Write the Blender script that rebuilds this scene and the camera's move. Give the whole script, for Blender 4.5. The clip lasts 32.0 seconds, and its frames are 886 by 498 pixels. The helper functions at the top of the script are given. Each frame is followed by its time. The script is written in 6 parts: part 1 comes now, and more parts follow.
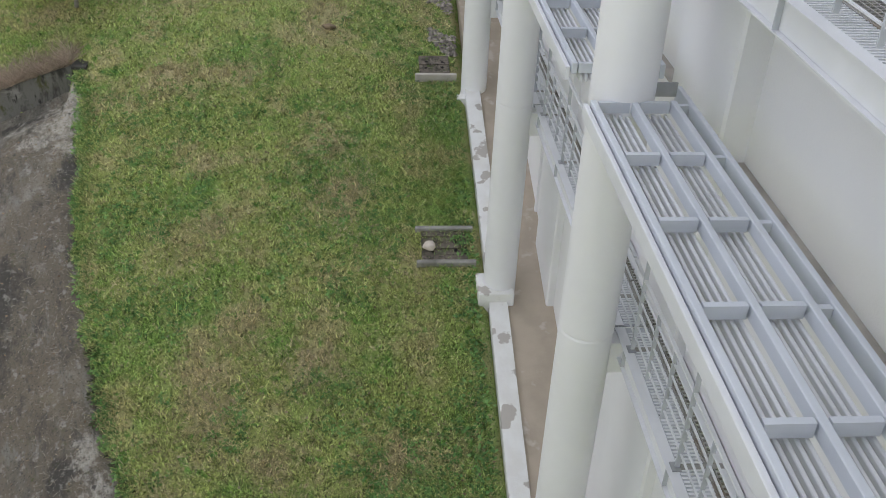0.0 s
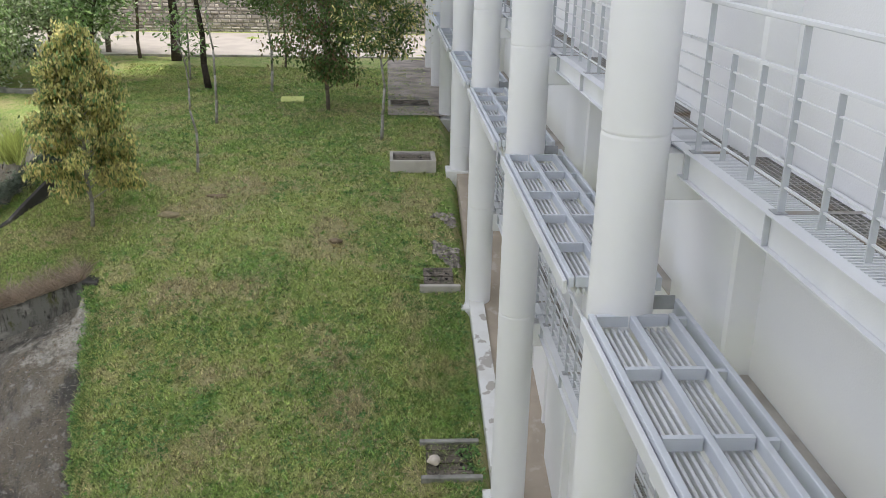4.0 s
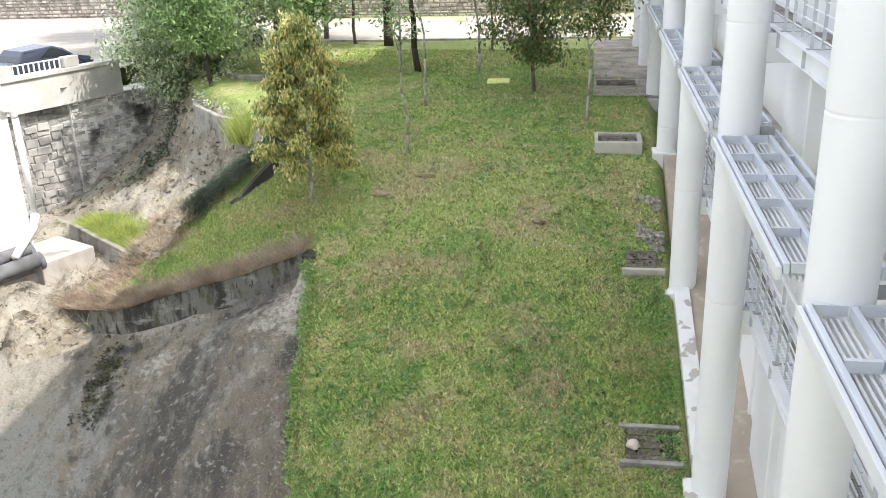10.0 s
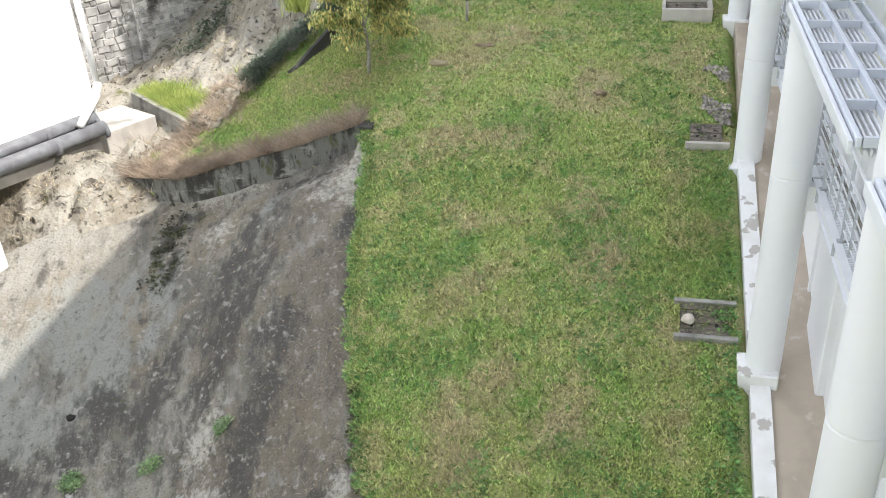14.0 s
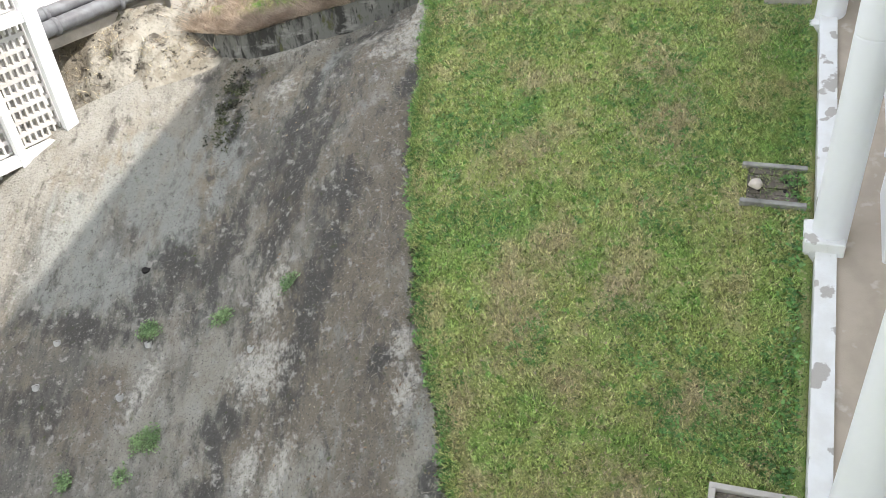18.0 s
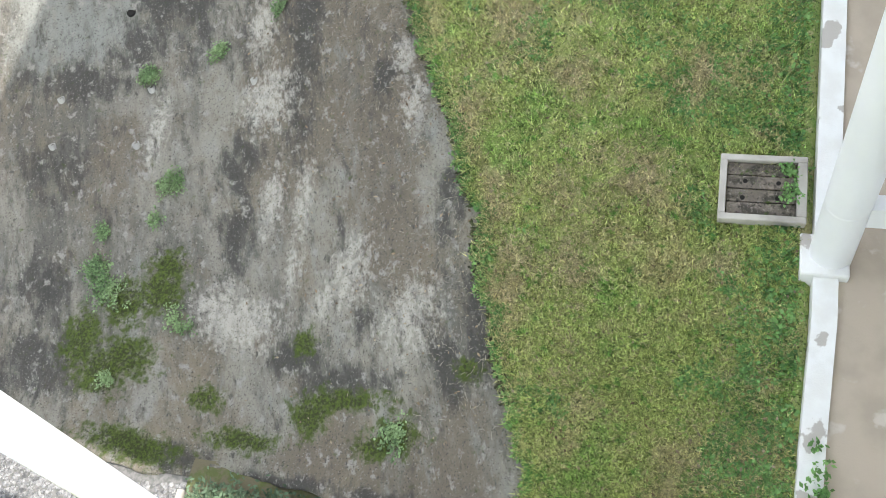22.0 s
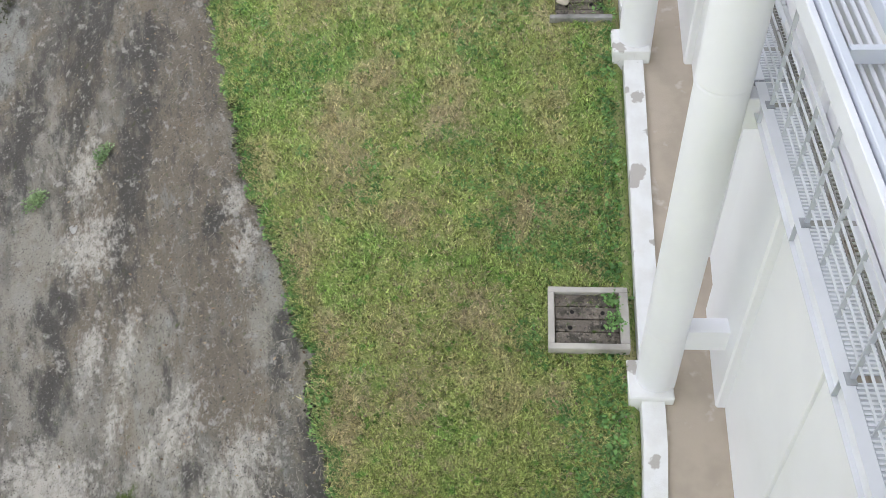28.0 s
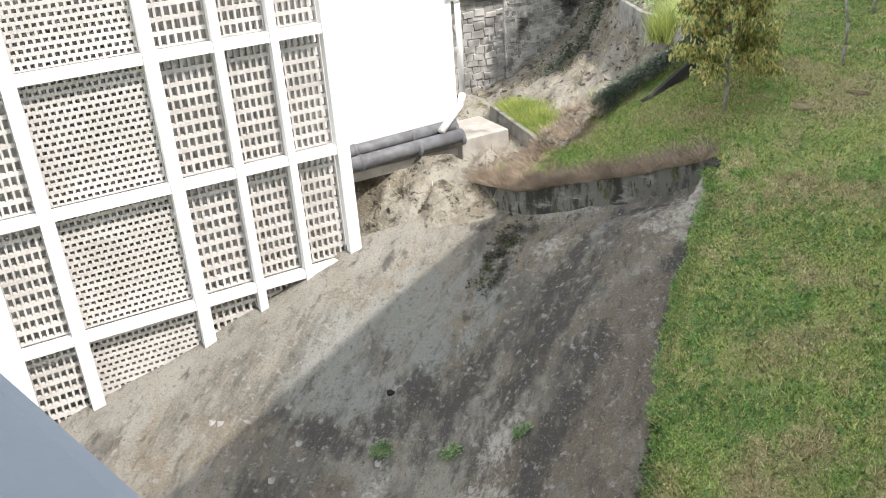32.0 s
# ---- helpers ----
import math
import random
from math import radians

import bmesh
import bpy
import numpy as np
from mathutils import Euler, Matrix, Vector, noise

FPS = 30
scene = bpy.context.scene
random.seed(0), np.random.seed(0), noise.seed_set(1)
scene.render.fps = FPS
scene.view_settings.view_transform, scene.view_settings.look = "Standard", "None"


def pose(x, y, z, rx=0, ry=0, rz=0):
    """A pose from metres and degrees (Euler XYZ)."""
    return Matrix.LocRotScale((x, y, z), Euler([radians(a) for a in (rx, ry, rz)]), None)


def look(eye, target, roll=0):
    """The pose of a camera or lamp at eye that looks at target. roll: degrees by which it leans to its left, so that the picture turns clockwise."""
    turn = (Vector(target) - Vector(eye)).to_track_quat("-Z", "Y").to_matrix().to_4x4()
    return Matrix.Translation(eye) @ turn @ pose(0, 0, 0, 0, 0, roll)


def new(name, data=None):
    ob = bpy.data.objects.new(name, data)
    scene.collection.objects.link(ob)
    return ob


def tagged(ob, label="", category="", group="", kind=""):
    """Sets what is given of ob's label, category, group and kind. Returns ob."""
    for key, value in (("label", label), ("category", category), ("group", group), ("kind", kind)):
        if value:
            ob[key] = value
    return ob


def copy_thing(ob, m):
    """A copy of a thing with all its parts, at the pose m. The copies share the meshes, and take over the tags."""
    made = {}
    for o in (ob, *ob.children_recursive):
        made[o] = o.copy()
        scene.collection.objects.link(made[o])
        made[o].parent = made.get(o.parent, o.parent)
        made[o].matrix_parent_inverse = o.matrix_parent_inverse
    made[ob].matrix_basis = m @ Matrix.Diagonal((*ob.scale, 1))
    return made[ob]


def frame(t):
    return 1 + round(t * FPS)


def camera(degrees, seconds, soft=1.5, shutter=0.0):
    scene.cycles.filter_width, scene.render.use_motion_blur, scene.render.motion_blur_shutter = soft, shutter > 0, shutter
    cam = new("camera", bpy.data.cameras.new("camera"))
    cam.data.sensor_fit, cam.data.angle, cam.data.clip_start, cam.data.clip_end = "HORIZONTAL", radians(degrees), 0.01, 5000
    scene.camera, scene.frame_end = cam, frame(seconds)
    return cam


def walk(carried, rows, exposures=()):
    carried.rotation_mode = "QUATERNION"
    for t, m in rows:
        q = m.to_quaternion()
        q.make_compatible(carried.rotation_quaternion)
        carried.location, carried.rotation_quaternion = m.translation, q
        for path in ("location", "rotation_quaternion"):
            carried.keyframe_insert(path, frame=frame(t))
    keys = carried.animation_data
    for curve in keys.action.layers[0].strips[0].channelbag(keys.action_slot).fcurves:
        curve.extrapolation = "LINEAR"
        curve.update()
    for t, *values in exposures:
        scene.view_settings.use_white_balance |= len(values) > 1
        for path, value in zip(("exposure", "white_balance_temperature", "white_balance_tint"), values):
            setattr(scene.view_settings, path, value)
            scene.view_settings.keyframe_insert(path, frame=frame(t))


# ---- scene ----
EXPOSURES = [(0.0, 0.02, 6500, 15), (3.5, 0.02, 6500, 15), (6.0, 0.28, 6550, 15), (7.0, 0.56, 6600, 15), (9.0, 0.60, 6500, 14), (14.0, 0.66, 6350, 14), (19.0, 0.66, 6300, 13), (22.5, 0.86, 6250, 11),
             (24.5, 0.90, 6250, 11), (26.8, 0.68, 6350, 15), (28.0, 0.70, 6400, 16), (30.8, 0.62, 6400, 14), (32.0, 0.30, 6400, 14)]
cam = camera(52.66, 32.0, soft=0.8)
# seconds, place in metres, yaw, pitch and roll in degrees
PATH = [
    (0.0, -2.250, -7.583, 11.243, -4.93, -32.93, 2.38),
    (0.5, -2.253, -7.542, 11.265, -4.93, -32.10, 2.12),
    (1.0, -2.234, -7.518, 11.311, -4.94, -29.97, 2.02),
    (1.5, -2.182, -7.509, 11.281, -4.62, -27.52, 1.77),
    (2.0, -2.158, -7.501, 11.283, -4.35, -25.20, 1.56),
    (2.5, -2.149, -7.495, 11.284, -4.07, -23.06, 1.38),
    (3.0, -2.151, -7.484, 11.286, -3.92, -21.24, 1.24),
    (3.5, -2.143, -7.479, 11.280, -3.86, -19.86, 1.26),
    (5.5, -2.150, -7.559, 11.288, -2.69, -19.74, 0.00),
    (6.0, -2.169, -7.598, 11.315, -1.77, -20.24, -0.87),
    (6.5, -2.193, -7.619, 11.319, -0.06, -20.56, -1.46),
    (7.0, -2.200, -7.639, 11.325, 1.78, -20.43, -1.73),
    (7.5, -2.203, -7.650, 11.332, 3.62, -19.79, -1.91),
    (8.0, -2.206, -7.663, 11.337, 5.39, -19.14, -1.99),
    (8.5, -2.211, -7.664, 11.332, 7.13, -18.94, -2.03),
    (9.0, -2.203, -7.638, 11.332, 8.39, -19.33, -2.12),
    (9.5, -2.208, -7.651, 11.327, 9.10, -20.04, -2.03),
    (10.0, -2.204, -7.654, 11.322, 9.76, -20.85, -2.12),
    (10.5, -2.206, -7.644, 11.316, 10.14, -21.85, -2.09),
    (11.0, -2.198, -7.634, 11.318, 10.40, -22.99, -2.13),
    (11.5, -2.194, -7.619, 11.309, 10.71, -24.07, -2.08),
    (12.0, -2.190, -7.596, 11.296, 11.14, -25.34, -2.28),
    (12.5, -2.185, -7.577, 11.287, 11.83, -26.32, -2.60),
    (13.0, -2.189, -7.585, 11.280, 12.63, -27.14, -2.92),
    (13.5, -2.188, -7.578, 11.283, 13.42, -28.04, -3.10),
    (14.0, -2.185, -7.591, 11.286, 14.31, -28.81, -3.37),
    (14.5, -2.166, -7.603, 11.292, 15.11, -29.41, -3.53),
    (16.5, -2.159, -7.593, 11.317, 18.34, -33.53, -4.57),
    (17.0, -2.170, -7.597, 11.334, 18.97, -34.63, -4.85),
    (17.5, -2.172, -7.569, 11.365, 19.56, -36.00, -5.24),
    (18.0, -2.196, -7.495, 11.424, 19.93, -37.89, -5.82),
    (18.5, -2.193, -7.477, 11.449, 19.79, -39.96, -6.38),
    (19.0, -2.194, -7.482, 11.451, 19.49, -42.41, -7.58),
    (19.5, -2.193, -7.472, 11.456, 19.89, -44.35, -9.05),
    (20.0, -2.191, -7.467, 11.476, 20.63, -46.15, -10.47),
    (20.5, -2.192, -7.457, 11.493, 22.16, -48.44, -12.30),
    (21.0, -2.201, -7.458, 11.519, 23.94, -50.63, -14.13),
    (21.5, -2.208, -7.457, 11.519, 25.48, -52.74, -15.71),
    (22.0, -2.222, -7.455, 11.512, 26.35, -56.21, -18.00),
    (22.5, -2.237, -7.451, 11.512, 27.75, -59.52, -21.16),
    (23.0, -2.236, -7.455, 11.511, 29.07, -61.71, -23.60),
    (23.5, -2.238, -7.454, 11.509, 29.39, -63.65, -24.90),
    (24.0, -2.255, -7.459, 11.497, 27.51, -65.13, -23.84),
    (24.5, -2.260, -7.477, 11.469, 23.37, -65.90, -20.54),
    (26.5, -2.235, -7.734, 11.205, 7.12, -58.02, -5.75),
    (27.0, -2.221, -7.764, 11.177, 6.02, -54.51, -4.59),
    (27.5, -2.208, -7.765, 11.172, 5.85, -51.15, -4.26),
    (28.0, -2.220, -7.737, 11.188, 6.27, -47.76, -3.97),
    (28.5, -2.191, -7.730, 11.190, 7.07, -44.88, -4.25),
    (29.0, -2.187, -7.736, 11.192, 7.76, -42.47, -4.39),
    (29.5, -2.194, -7.756, 11.210, 8.33, -40.01, -4.21),
    (30.0, -2.206, -7.757, 11.257, 10.07, -37.22, -4.00),
    (30.5, -2.184, -7.726, 11.319, 13.68, -33.94, -3.89),
    (31.0, -2.154, -7.737, 11.348, 19.83, -30.83, -4.36),
    (31.5, -2.124, -7.786, 11.367, 28.27, -28.34, -4.87),
    (32.0, -2.120, -7.834, 11.350, 37.19, -25.72, -4.43),
]
walk(cam, [(t, pose(x, y, z, 0, 0, yaw) @ pose(0, 0, 0, 90 + pitch, 0, 0) @ pose(0, 0, 0, 0, 0, roll))
           for t, x, y, z, yaw, pitch, roll in PATH],
     exposures=EXPOSURES)

# ---- world and sun ----
SUN_EL, SUN_AZ = 56.6, 98.0          # degrees; azimuth from +y towards +x
world = bpy.data.worlds.new("world")
scene.world = world
world.use_nodes = True
wn = world.node_tree
sky = wn.nodes.new("ShaderNodeTexSky")
sky.sky_type, sky.sun_disc = "NISHITA", False
sky.sun_elevation, sky.sun_rotation = radians(SUN_EL), radians(SUN_AZ)
sky.air_density, sky.dust_density, sky.ozone_density = 1.0, 3.0, 1.0
haze = wn.nodes.new("ShaderNodeMix")      # thin bright cloud over the blue
haze.data_type = "RGBA"
haze.inputs[0].default_value, haze.inputs[7].default_value = 0.55, (12.4, 13.0, 13.4, 1)
wn.links.new(sky.outputs[0], haze.inputs[6])
wn.links.new(haze.outputs[2], wn.nodes["Background"].inputs[0])
wn.nodes["Background"].inputs[1].default_value = 0.15
sun = new("sun", bpy.data.lights.new("sun", "SUN"))
sun.data.energy, sun.data.angle, sun.data.color = 3.9, radians(0.6), (1.0, 0.95, 0.86)
sun.matrix_world = look((0, 0, 60), (-math.sin(radians(SUN_AZ)) * 60, -math.cos(radians(SUN_AZ)) * 60, 60 - 60 * math.tan(radians(SUN_EL))))

# ---- materials ----


def material(name, c1, c2, scale=4.0, rough=0.8, bump=0.2, bump_scale=40.0, c3=None, scale3=0.5, lo=0.35, hi=0.65, metal=0.0,
             lo3=0.5, hi3=0.7, spec=0.3, island=0.0, rnd=0.0, bump_far=0.02):
    m = bpy.data.materials.new(name)
    m.use_nodes = True
    t = m.node_tree
    b = t.nodes["Principled BSDF"]
    b.inputs["Roughness"].default_value, b.inputs["Metallic"].default_value = rough, metal
    b.inputs["Specular IOR Level"].default_value = spec
    geo = t.nodes.new("ShaderNodeNewGeometry")

    def noise_at(s, detail=6.0):
        n = t.nodes.new("ShaderNodeTexNoise")
        n.inputs["Scale"].default_value, n.inputs["Detail"].default_value = s, detail
        t.links.new(geo.outputs["Position"], n.inputs["Vector"])
        return n

    def mix(fac, a, bb, mode="MIX"):
        n = t.nodes.new("ShaderNodeMix")
        n.data_type, n.blend_type = "RGBA", mode
        if isinstance(fac, float):
            n.inputs[0].default_value = fac
        else:
            t.links.new(fac, n.inputs[0])
        for sock, v in ((n.inputs[6], a), (n.inputs[7], bb)):
            if isinstance(v, tuple):
                sock.default_value = (*v, 1)
            else:
                t.links.new(v, sock)
        return n.outputs[2]

    def ramp(src, a, z):
        n = t.nodes.new("ShaderNodeMapRange")
        n.inputs[1].default_value, n.inputs[2].default_value = a, z
        n.interpolation_type = "SMOOTHSTEP"
        t.links.new(src, n.inputs[0])
        return n.outputs[0]

    col = mix(ramp(noise_at(scale).outputs[0], lo, hi), c1, c2)
    if c3 is not None:
        col = mix(ramp(noise_at(scale3).outputs[0], lo3, hi3), col, c3)
    if island:
        n = t.nodes.new("ShaderNodeMapRange")
        n.inputs[3].default_value, n.inputs[4].default_value = 1 - island, 1 + island
        t.links.new(geo.outputs["Random Per Island"], n.inputs[0])
        col = mix(1.0, col, n.outputs[0], "MULTIPLY")
    if rnd:
        oi = t.nodes.new("ShaderNodeObjectInfo")
        n = t.nodes.new("ShaderNodeMapRange")
        n.inputs[3].default_value, n.inputs[4].default_value = 1 - rnd, 1 + rnd
        t.links.new(oi.outputs["Random"], n.inputs[0])
        col = mix(1.0, col, n.outputs[0], "MULTIPLY")
    t.links.new(col, b.inputs["Base Color"])
    if bump:
        bn = t.nodes.new("ShaderNodeBump")
        bn.inputs["Strength"].default_value, bn.inputs["Distance"].default_value = bump, bump_far
        t.links.new(noise_at(bump_scale, 5.0).outputs[0], bn.inputs["Height"])
        t.links.new(bn.outputs[0], b.inputs["Normal"])
    return m


WHITE = material("white_paint", (0.815, 0.815, 0.83), (0.785, 0.785, 0.80), 0.8, 0.55, 0.08, 60, c3=(0.70, 0.70, 0.68), scale3=0.35, lo3=0.55, hi3=0.8)
WHITE_WALL = material("white_wall_paint", (0.815, 0.815, 0.825), (0.785, 0.785, 0.795), 0.6, 0.7, 0.12, 50, c3=(0.69, 0.69, 0.67), scale3=0.25, lo3=0.55, hi3=0.85)
FACADE_WHITE = material("sunlit_facade_paint", (0.82, 0.82, 0.81), (0.78, 0.78, 0.77), 0.6, 0.7, 0.1, 50)
BLOCK = material("vent_block_concrete", (0.62, 0.595, 0.565), (0.54, 0.515, 0.485), 1.2, 0.85, 0.2, 60, island=0.06)
STEEL = material("pale_grey_steel_paint", (0.62, 0.65, 0.70), (0.57, 0.60, 0.65), 1.5, 0.45, 0.06, 80, c3=(0.50, 0.51, 0.52), scale3=2.0, lo3=0.62, hi3=0.8)
STEEL_LIGHT = material("light_steel_paint", (0.72, 0.73, 0.75), (0.66, 0.67, 0.69), 1.5, 0.5, 0.06, 80)
GALV = material("galvanised_steel", (0.46, 0.47, 0.49), (0.38, 0.39, 0.40), 6.0, 0.4, 0.1, 80, metal=0.55)
STEEL_DARK = material("grey_steel_post_paint", (0.52, 0.54, 0.57), (0.46, 0.48, 0.51), 2.0, 0.5, 0.06, 80)
RUSTY = material("weathered_grating", (0.36, 0.35, 0.33), (0.25, 0.19, 0.13), 2.5, 0.6, 0.1, 80, metal=0.3, lo=0.5, hi=0.75)
CONCRETE = material("weathered_concrete", (0.36, 0.35, 0.32), (0.24, 0.23, 0.21), 3.0, 0.9, 0.4, 30, c3=(0.07, 0.07, 0.06), scale3=1.4, lo3=0.52, hi3=0.72)
PALE_CONCRETE = material("pale_concrete", (0.52, 0.49, 0.44), (0.40, 0.37, 0.33), 2.0, 0.9, 0.3, 30, c3=(0.22, 0.21, 0.19), scale3=1.1, lo3=0.55, hi3=0.75)
APRON = material("apron_concrete", (0.47, 0.40, 0.32), (0.40, 0.34, 0.27), 1.6, 0.85, 0.15, 40, c3=(0.55, 0.50, 0.44), scale3=3.0, lo3=0.58, hi3=0.72)
CURB = material("peeling_white_curb", (0.78, 0.78, 0.76), (0.72, 0.71, 0.68), 3.0, 0.8, 0.2, 40, c3=(0.45, 0.42, 0.38), scale3=2.2, lo3=0.57, hi3=0.60)


def ground_material(name, layers, rough=0.95, bump=0.5, bump_scale=18.0, bump_far=0.03, turn=0.0, island=0.0, fine=0.0):
    """Layers of (colour, noise scale (x, y, z), low, high[, mask, most]); the first layer is the base. mask: a named growth or stain of the mesh."""
    m = bpy.data.materials.new(name)
    m.use_nodes = True
    t = m.node_tree
    b = t.nodes["Principled BSDF"]
    b.inputs["Roughness"].default_value = rough
    b.inputs["Specular IOR Level"].default_value = 0.2
    geo = t.nodes.new("ShaderNodeNewGeometry")
    col = None
    spin = t.nodes.new("ShaderNodeMapping")
    spin.inputs["Rotation"].default_value = (0, 0, radians(turn))
    t.links.new(geo.outputs["Position"], spin.inputs["Vector"])
    for k, (c, s, lo, hi, *mask) in enumerate(layers):
        if col is None:
            rgb = t.nodes.new("ShaderNodeRGB")
            rgb.outputs[0].default_value = (*c, 1)
            col = rgb.outputs[0]
            continue
        mp = t.nodes.new("ShaderNodeMapping")
        mp.inputs["Scale"].default_value = s
        mp.inputs["Location"].default_value = (3.7 * k, 1.3 * k, 2.1 * k)
        t.links.new(spin.outputs[0], mp.inputs["Vector"])
        n = t.nodes.new("ShaderNodeTexNoise")
        n.inputs["Scale"].default_value, n.inputs["Detail"].default_value, n.inputs["Roughness"].default_value = 1.0, 9.0, 0.66
        t.links.new(mp.outputs[0], n.inputs["Vector"])
        r = t.nodes.new("ShaderNodeMapRange")
        r.interpolation_type = "SMOOTHSTEP"
        r.inputs[1].default_value, r.inputs[2].default_value = lo, hi
        r.inputs[4].default_value = mask[1] if mask else 1.0
        src = n.outputs[0]
        if mask:
            at = t.nodes.new("ShaderNodeAttribute")
            at.attribute_name = mask[0]
            add = t.nodes.new("ShaderNodeMath")
            add.operation = "ADD"
            t.links.new(src, add.inputs[0])
            t.links.new(at.outputs["Fac"], add.inputs[1])
            src = add.outputs[0]
        t.links.new(src, r.inputs[0])
        x = t.nodes.new("ShaderNodeMix")
        x.data_type = "RGBA"
        t.links.new(r.outputs[0], x.inputs[0])
        t.links.new(col, x.inputs[6])
        x.inputs[7].default_value = (*c, 1)
        col = x.outputs[2]
    if island:
        r = t.nodes.new("ShaderNodeMapRange")
        r.inputs[3].default_value, r.inputs[4].default_value = 1 - island, 1 + island
        t.links.new(geo.outputs["Random Per Island"], r.inputs[0])
        x = t.nodes.new("ShaderNodeVectorMath")
        x.operation = "SCALE"
        t.links.new(col, x.inputs[0])
        t.links.new(r.outputs[0], x.inputs[3])
        col = x.outputs[0]
    t.links.new(col, b.inputs["Base Color"])
    n = t.nodes.new("ShaderNodeTexNoise")
    n.inputs["Scale"].default_value, n.inputs["Detail"].default_value = bump_scale, 8.0
    t.links.new(geo.outputs["Position"], n.inputs["Vector"])
    bn = t.nodes.new("ShaderNodeBump")
    bn.inputs["Strength"].default_value, bn.inputs["Distance"].default_value = bump, bump_far
    high = n.outputs[0]
    if fine:
        grain = t.nodes.new("ShaderNodeTexNoise")
        grain.inputs["Scale"].default_value, grain.inputs["Detail"].default_value, grain.inputs["Roughness"].default_value = 52.0, 6.0, 0.75
        t.links.new(geo.outputs["Position"], grain.inputs["Vector"])
        both = t.nodes.new("ShaderNodeMath")
        both.operation = "MULTIPLY_ADD"
        both.inputs[1].default_value = fine
        t.links.new(grain.outputs[0], both.inputs[0])
        t.links.new(high, both.inputs[2])
        high = both.outputs[0]
    t.links.new(high, bn.inputs["Height"])
    t.links.new(bn.outputs[0], b.inputs["Normal"])
    return m


TURF_LAYERS = [
    ((0.355, 0.420, 0.132), (1, 1, 1), 0, 1),
    ((0.235, 0.365, 0.090), (0.6, 0.6, 0.6), 0.46, 0.62),
    ((0.43, 0.415, 0.185), (0.8, 0.8, 0.8), 0.48, 0.62),
    ((0.46, 0.395, 0.215), (2.6, 2.6, 2.6), 0.56, 0.84, "dry", 0.7),
    ((0.200, 0.335, 0.085), (2.0, 2.0, 2.0), 0.56, 0.90, "lush", 0.5),
    ((0.165, 0.325, 0.068), (4.5, 4.5, 4.5), 0.555, 0.63),
    ((0.50, 0.47, 0.24), (7.5, 7.5, 7.5), 0.56, 0.66),
    ((0.060, 0.100, 0.028), (21.0, 21.0, 21.0), 0.545, 0.64),
    ((0.52, 0.54, 0.26), (21, 21, 21), 0.57, 0.66)]
TURF_LAYERS = [((1.24 * c[0], 1.20 * c[1], 1.30 * c[2]), *rest) for c, *rest in TURF_LAYERS]
LAWN = ground_material("lawn_soil_and_turf", [(tuple(0.80 * v for v in c), *rest) for c, *rest in TURF_LAYERS] + [((0.047, 0.065, 0.023), (22, 22, 22), 0.54, 0.66)], 0.95, 1.0, 40.0, 0.05)
SHOT_LAYERS = [
    ((0.245, 0.230, 0.192), (1, 1, 1), 0, 1),
    ((0.118, 0.112, 0.097), (0.8, 0.20, 0.4), 0.42, 0.60),
    ((0.200, 0.172, 0.128), (0.5, 0.30, 0.4), 0.48, 0.64),
    ((0.265, 0.252, 0.220), (1.0, 0.5, 0.8), 0.54, 0.70),
    ((0.146, 0.123, 0.094), (2.2, 1.4, 1.8), 0.48, 0.72, "soil", 0.85),
    ((0.235, 0.240, 0.218), (3.0, 0.9, 1.6), 0.52, 0.78, "pale", 0.85),
    # wet streaks, and the painted shade under the lip at the slope's foot
    ((0.060, 0.058, 0.053), (4.0, 1.6, 2.6), 0.52, 0.78, "wet", 0.9),
    ((0.43, 0.405, 0.355), (9.0, 6.5, 8.0), 0.58, 0.86, "lime", 0.85),
    ((0.30, 0.288, 0.25), (0.8, 0.8, 0.8), 0.62, 1.0, "dry", 0.7),
    ((0.085, 0.079, 0.069), (2.6, 1.0, 1.6), 0.55, 0.70),
    ((0.28, 0.265, 0.237), (5, 4, 5), 0.55, 0.67),
    ((0.085, 0.080, 0.070), (9, 6, 8), 0.57, 0.70),
    ((0.33, 0.312, 0.272), (24, 24, 24), 0.575, 0.70),
    ((0.055, 0.052, 0.045), (30, 30, 30), 0.56, 0.66),
    ((0.060, 0.085, 0.018), (5.5, 5.5, 5.5), 0.58, 0.80, "moss", 0.95),
    ((0.085, 0.118, 0.022), (13, 13, 13), 0.68, 0.88, "moss", 0.85),
    ((0.035, 0.038, 0.018), (19, 19, 19), 0.72, 0.84, "moss", 0.8)]
SHOTCRETE = ground_material("sprayed_concrete", [(tuple(1.22 * v for v in c), *rest) for c, *rest in SHOT_LAYERS], 0.92, 1.0, 14.0, 0.08, turn=-18.0, fine=0.35)
DRY_ROCK = ground_material("dry_earth_and_rock", [
    ((0.33, 0.31, 0.26), (1, 1, 1), 0, 1),
    ((0.225, 0.20, 0.155), (0.8, 0.8, 0.8), 0.44, 0.60),
    ((0.35, 0.33, 0.275), (1.7, 1.7, 1.7), 0.54, 0.68),
    ((0.085, 0.075, 0.06), (1.1, 1.1, 2.0), 0.54, 0.66),
    ((0.13, 0.135, 0.055), (0.9, 0.9, 0.9), 0.58, 0.70),
    ((0.07, 0.06, 0.05), (7, 7, 7), 0.56, 0.68),
    ((0.30, 0.27, 0.22), (18, 18, 18), 0.58, 0.7), ((0.05, 0.045, 0.037), (3.0, 3.0, 4.5), 0.57, 0.64)], 0.95, 0.8, 7.0, 0.10)

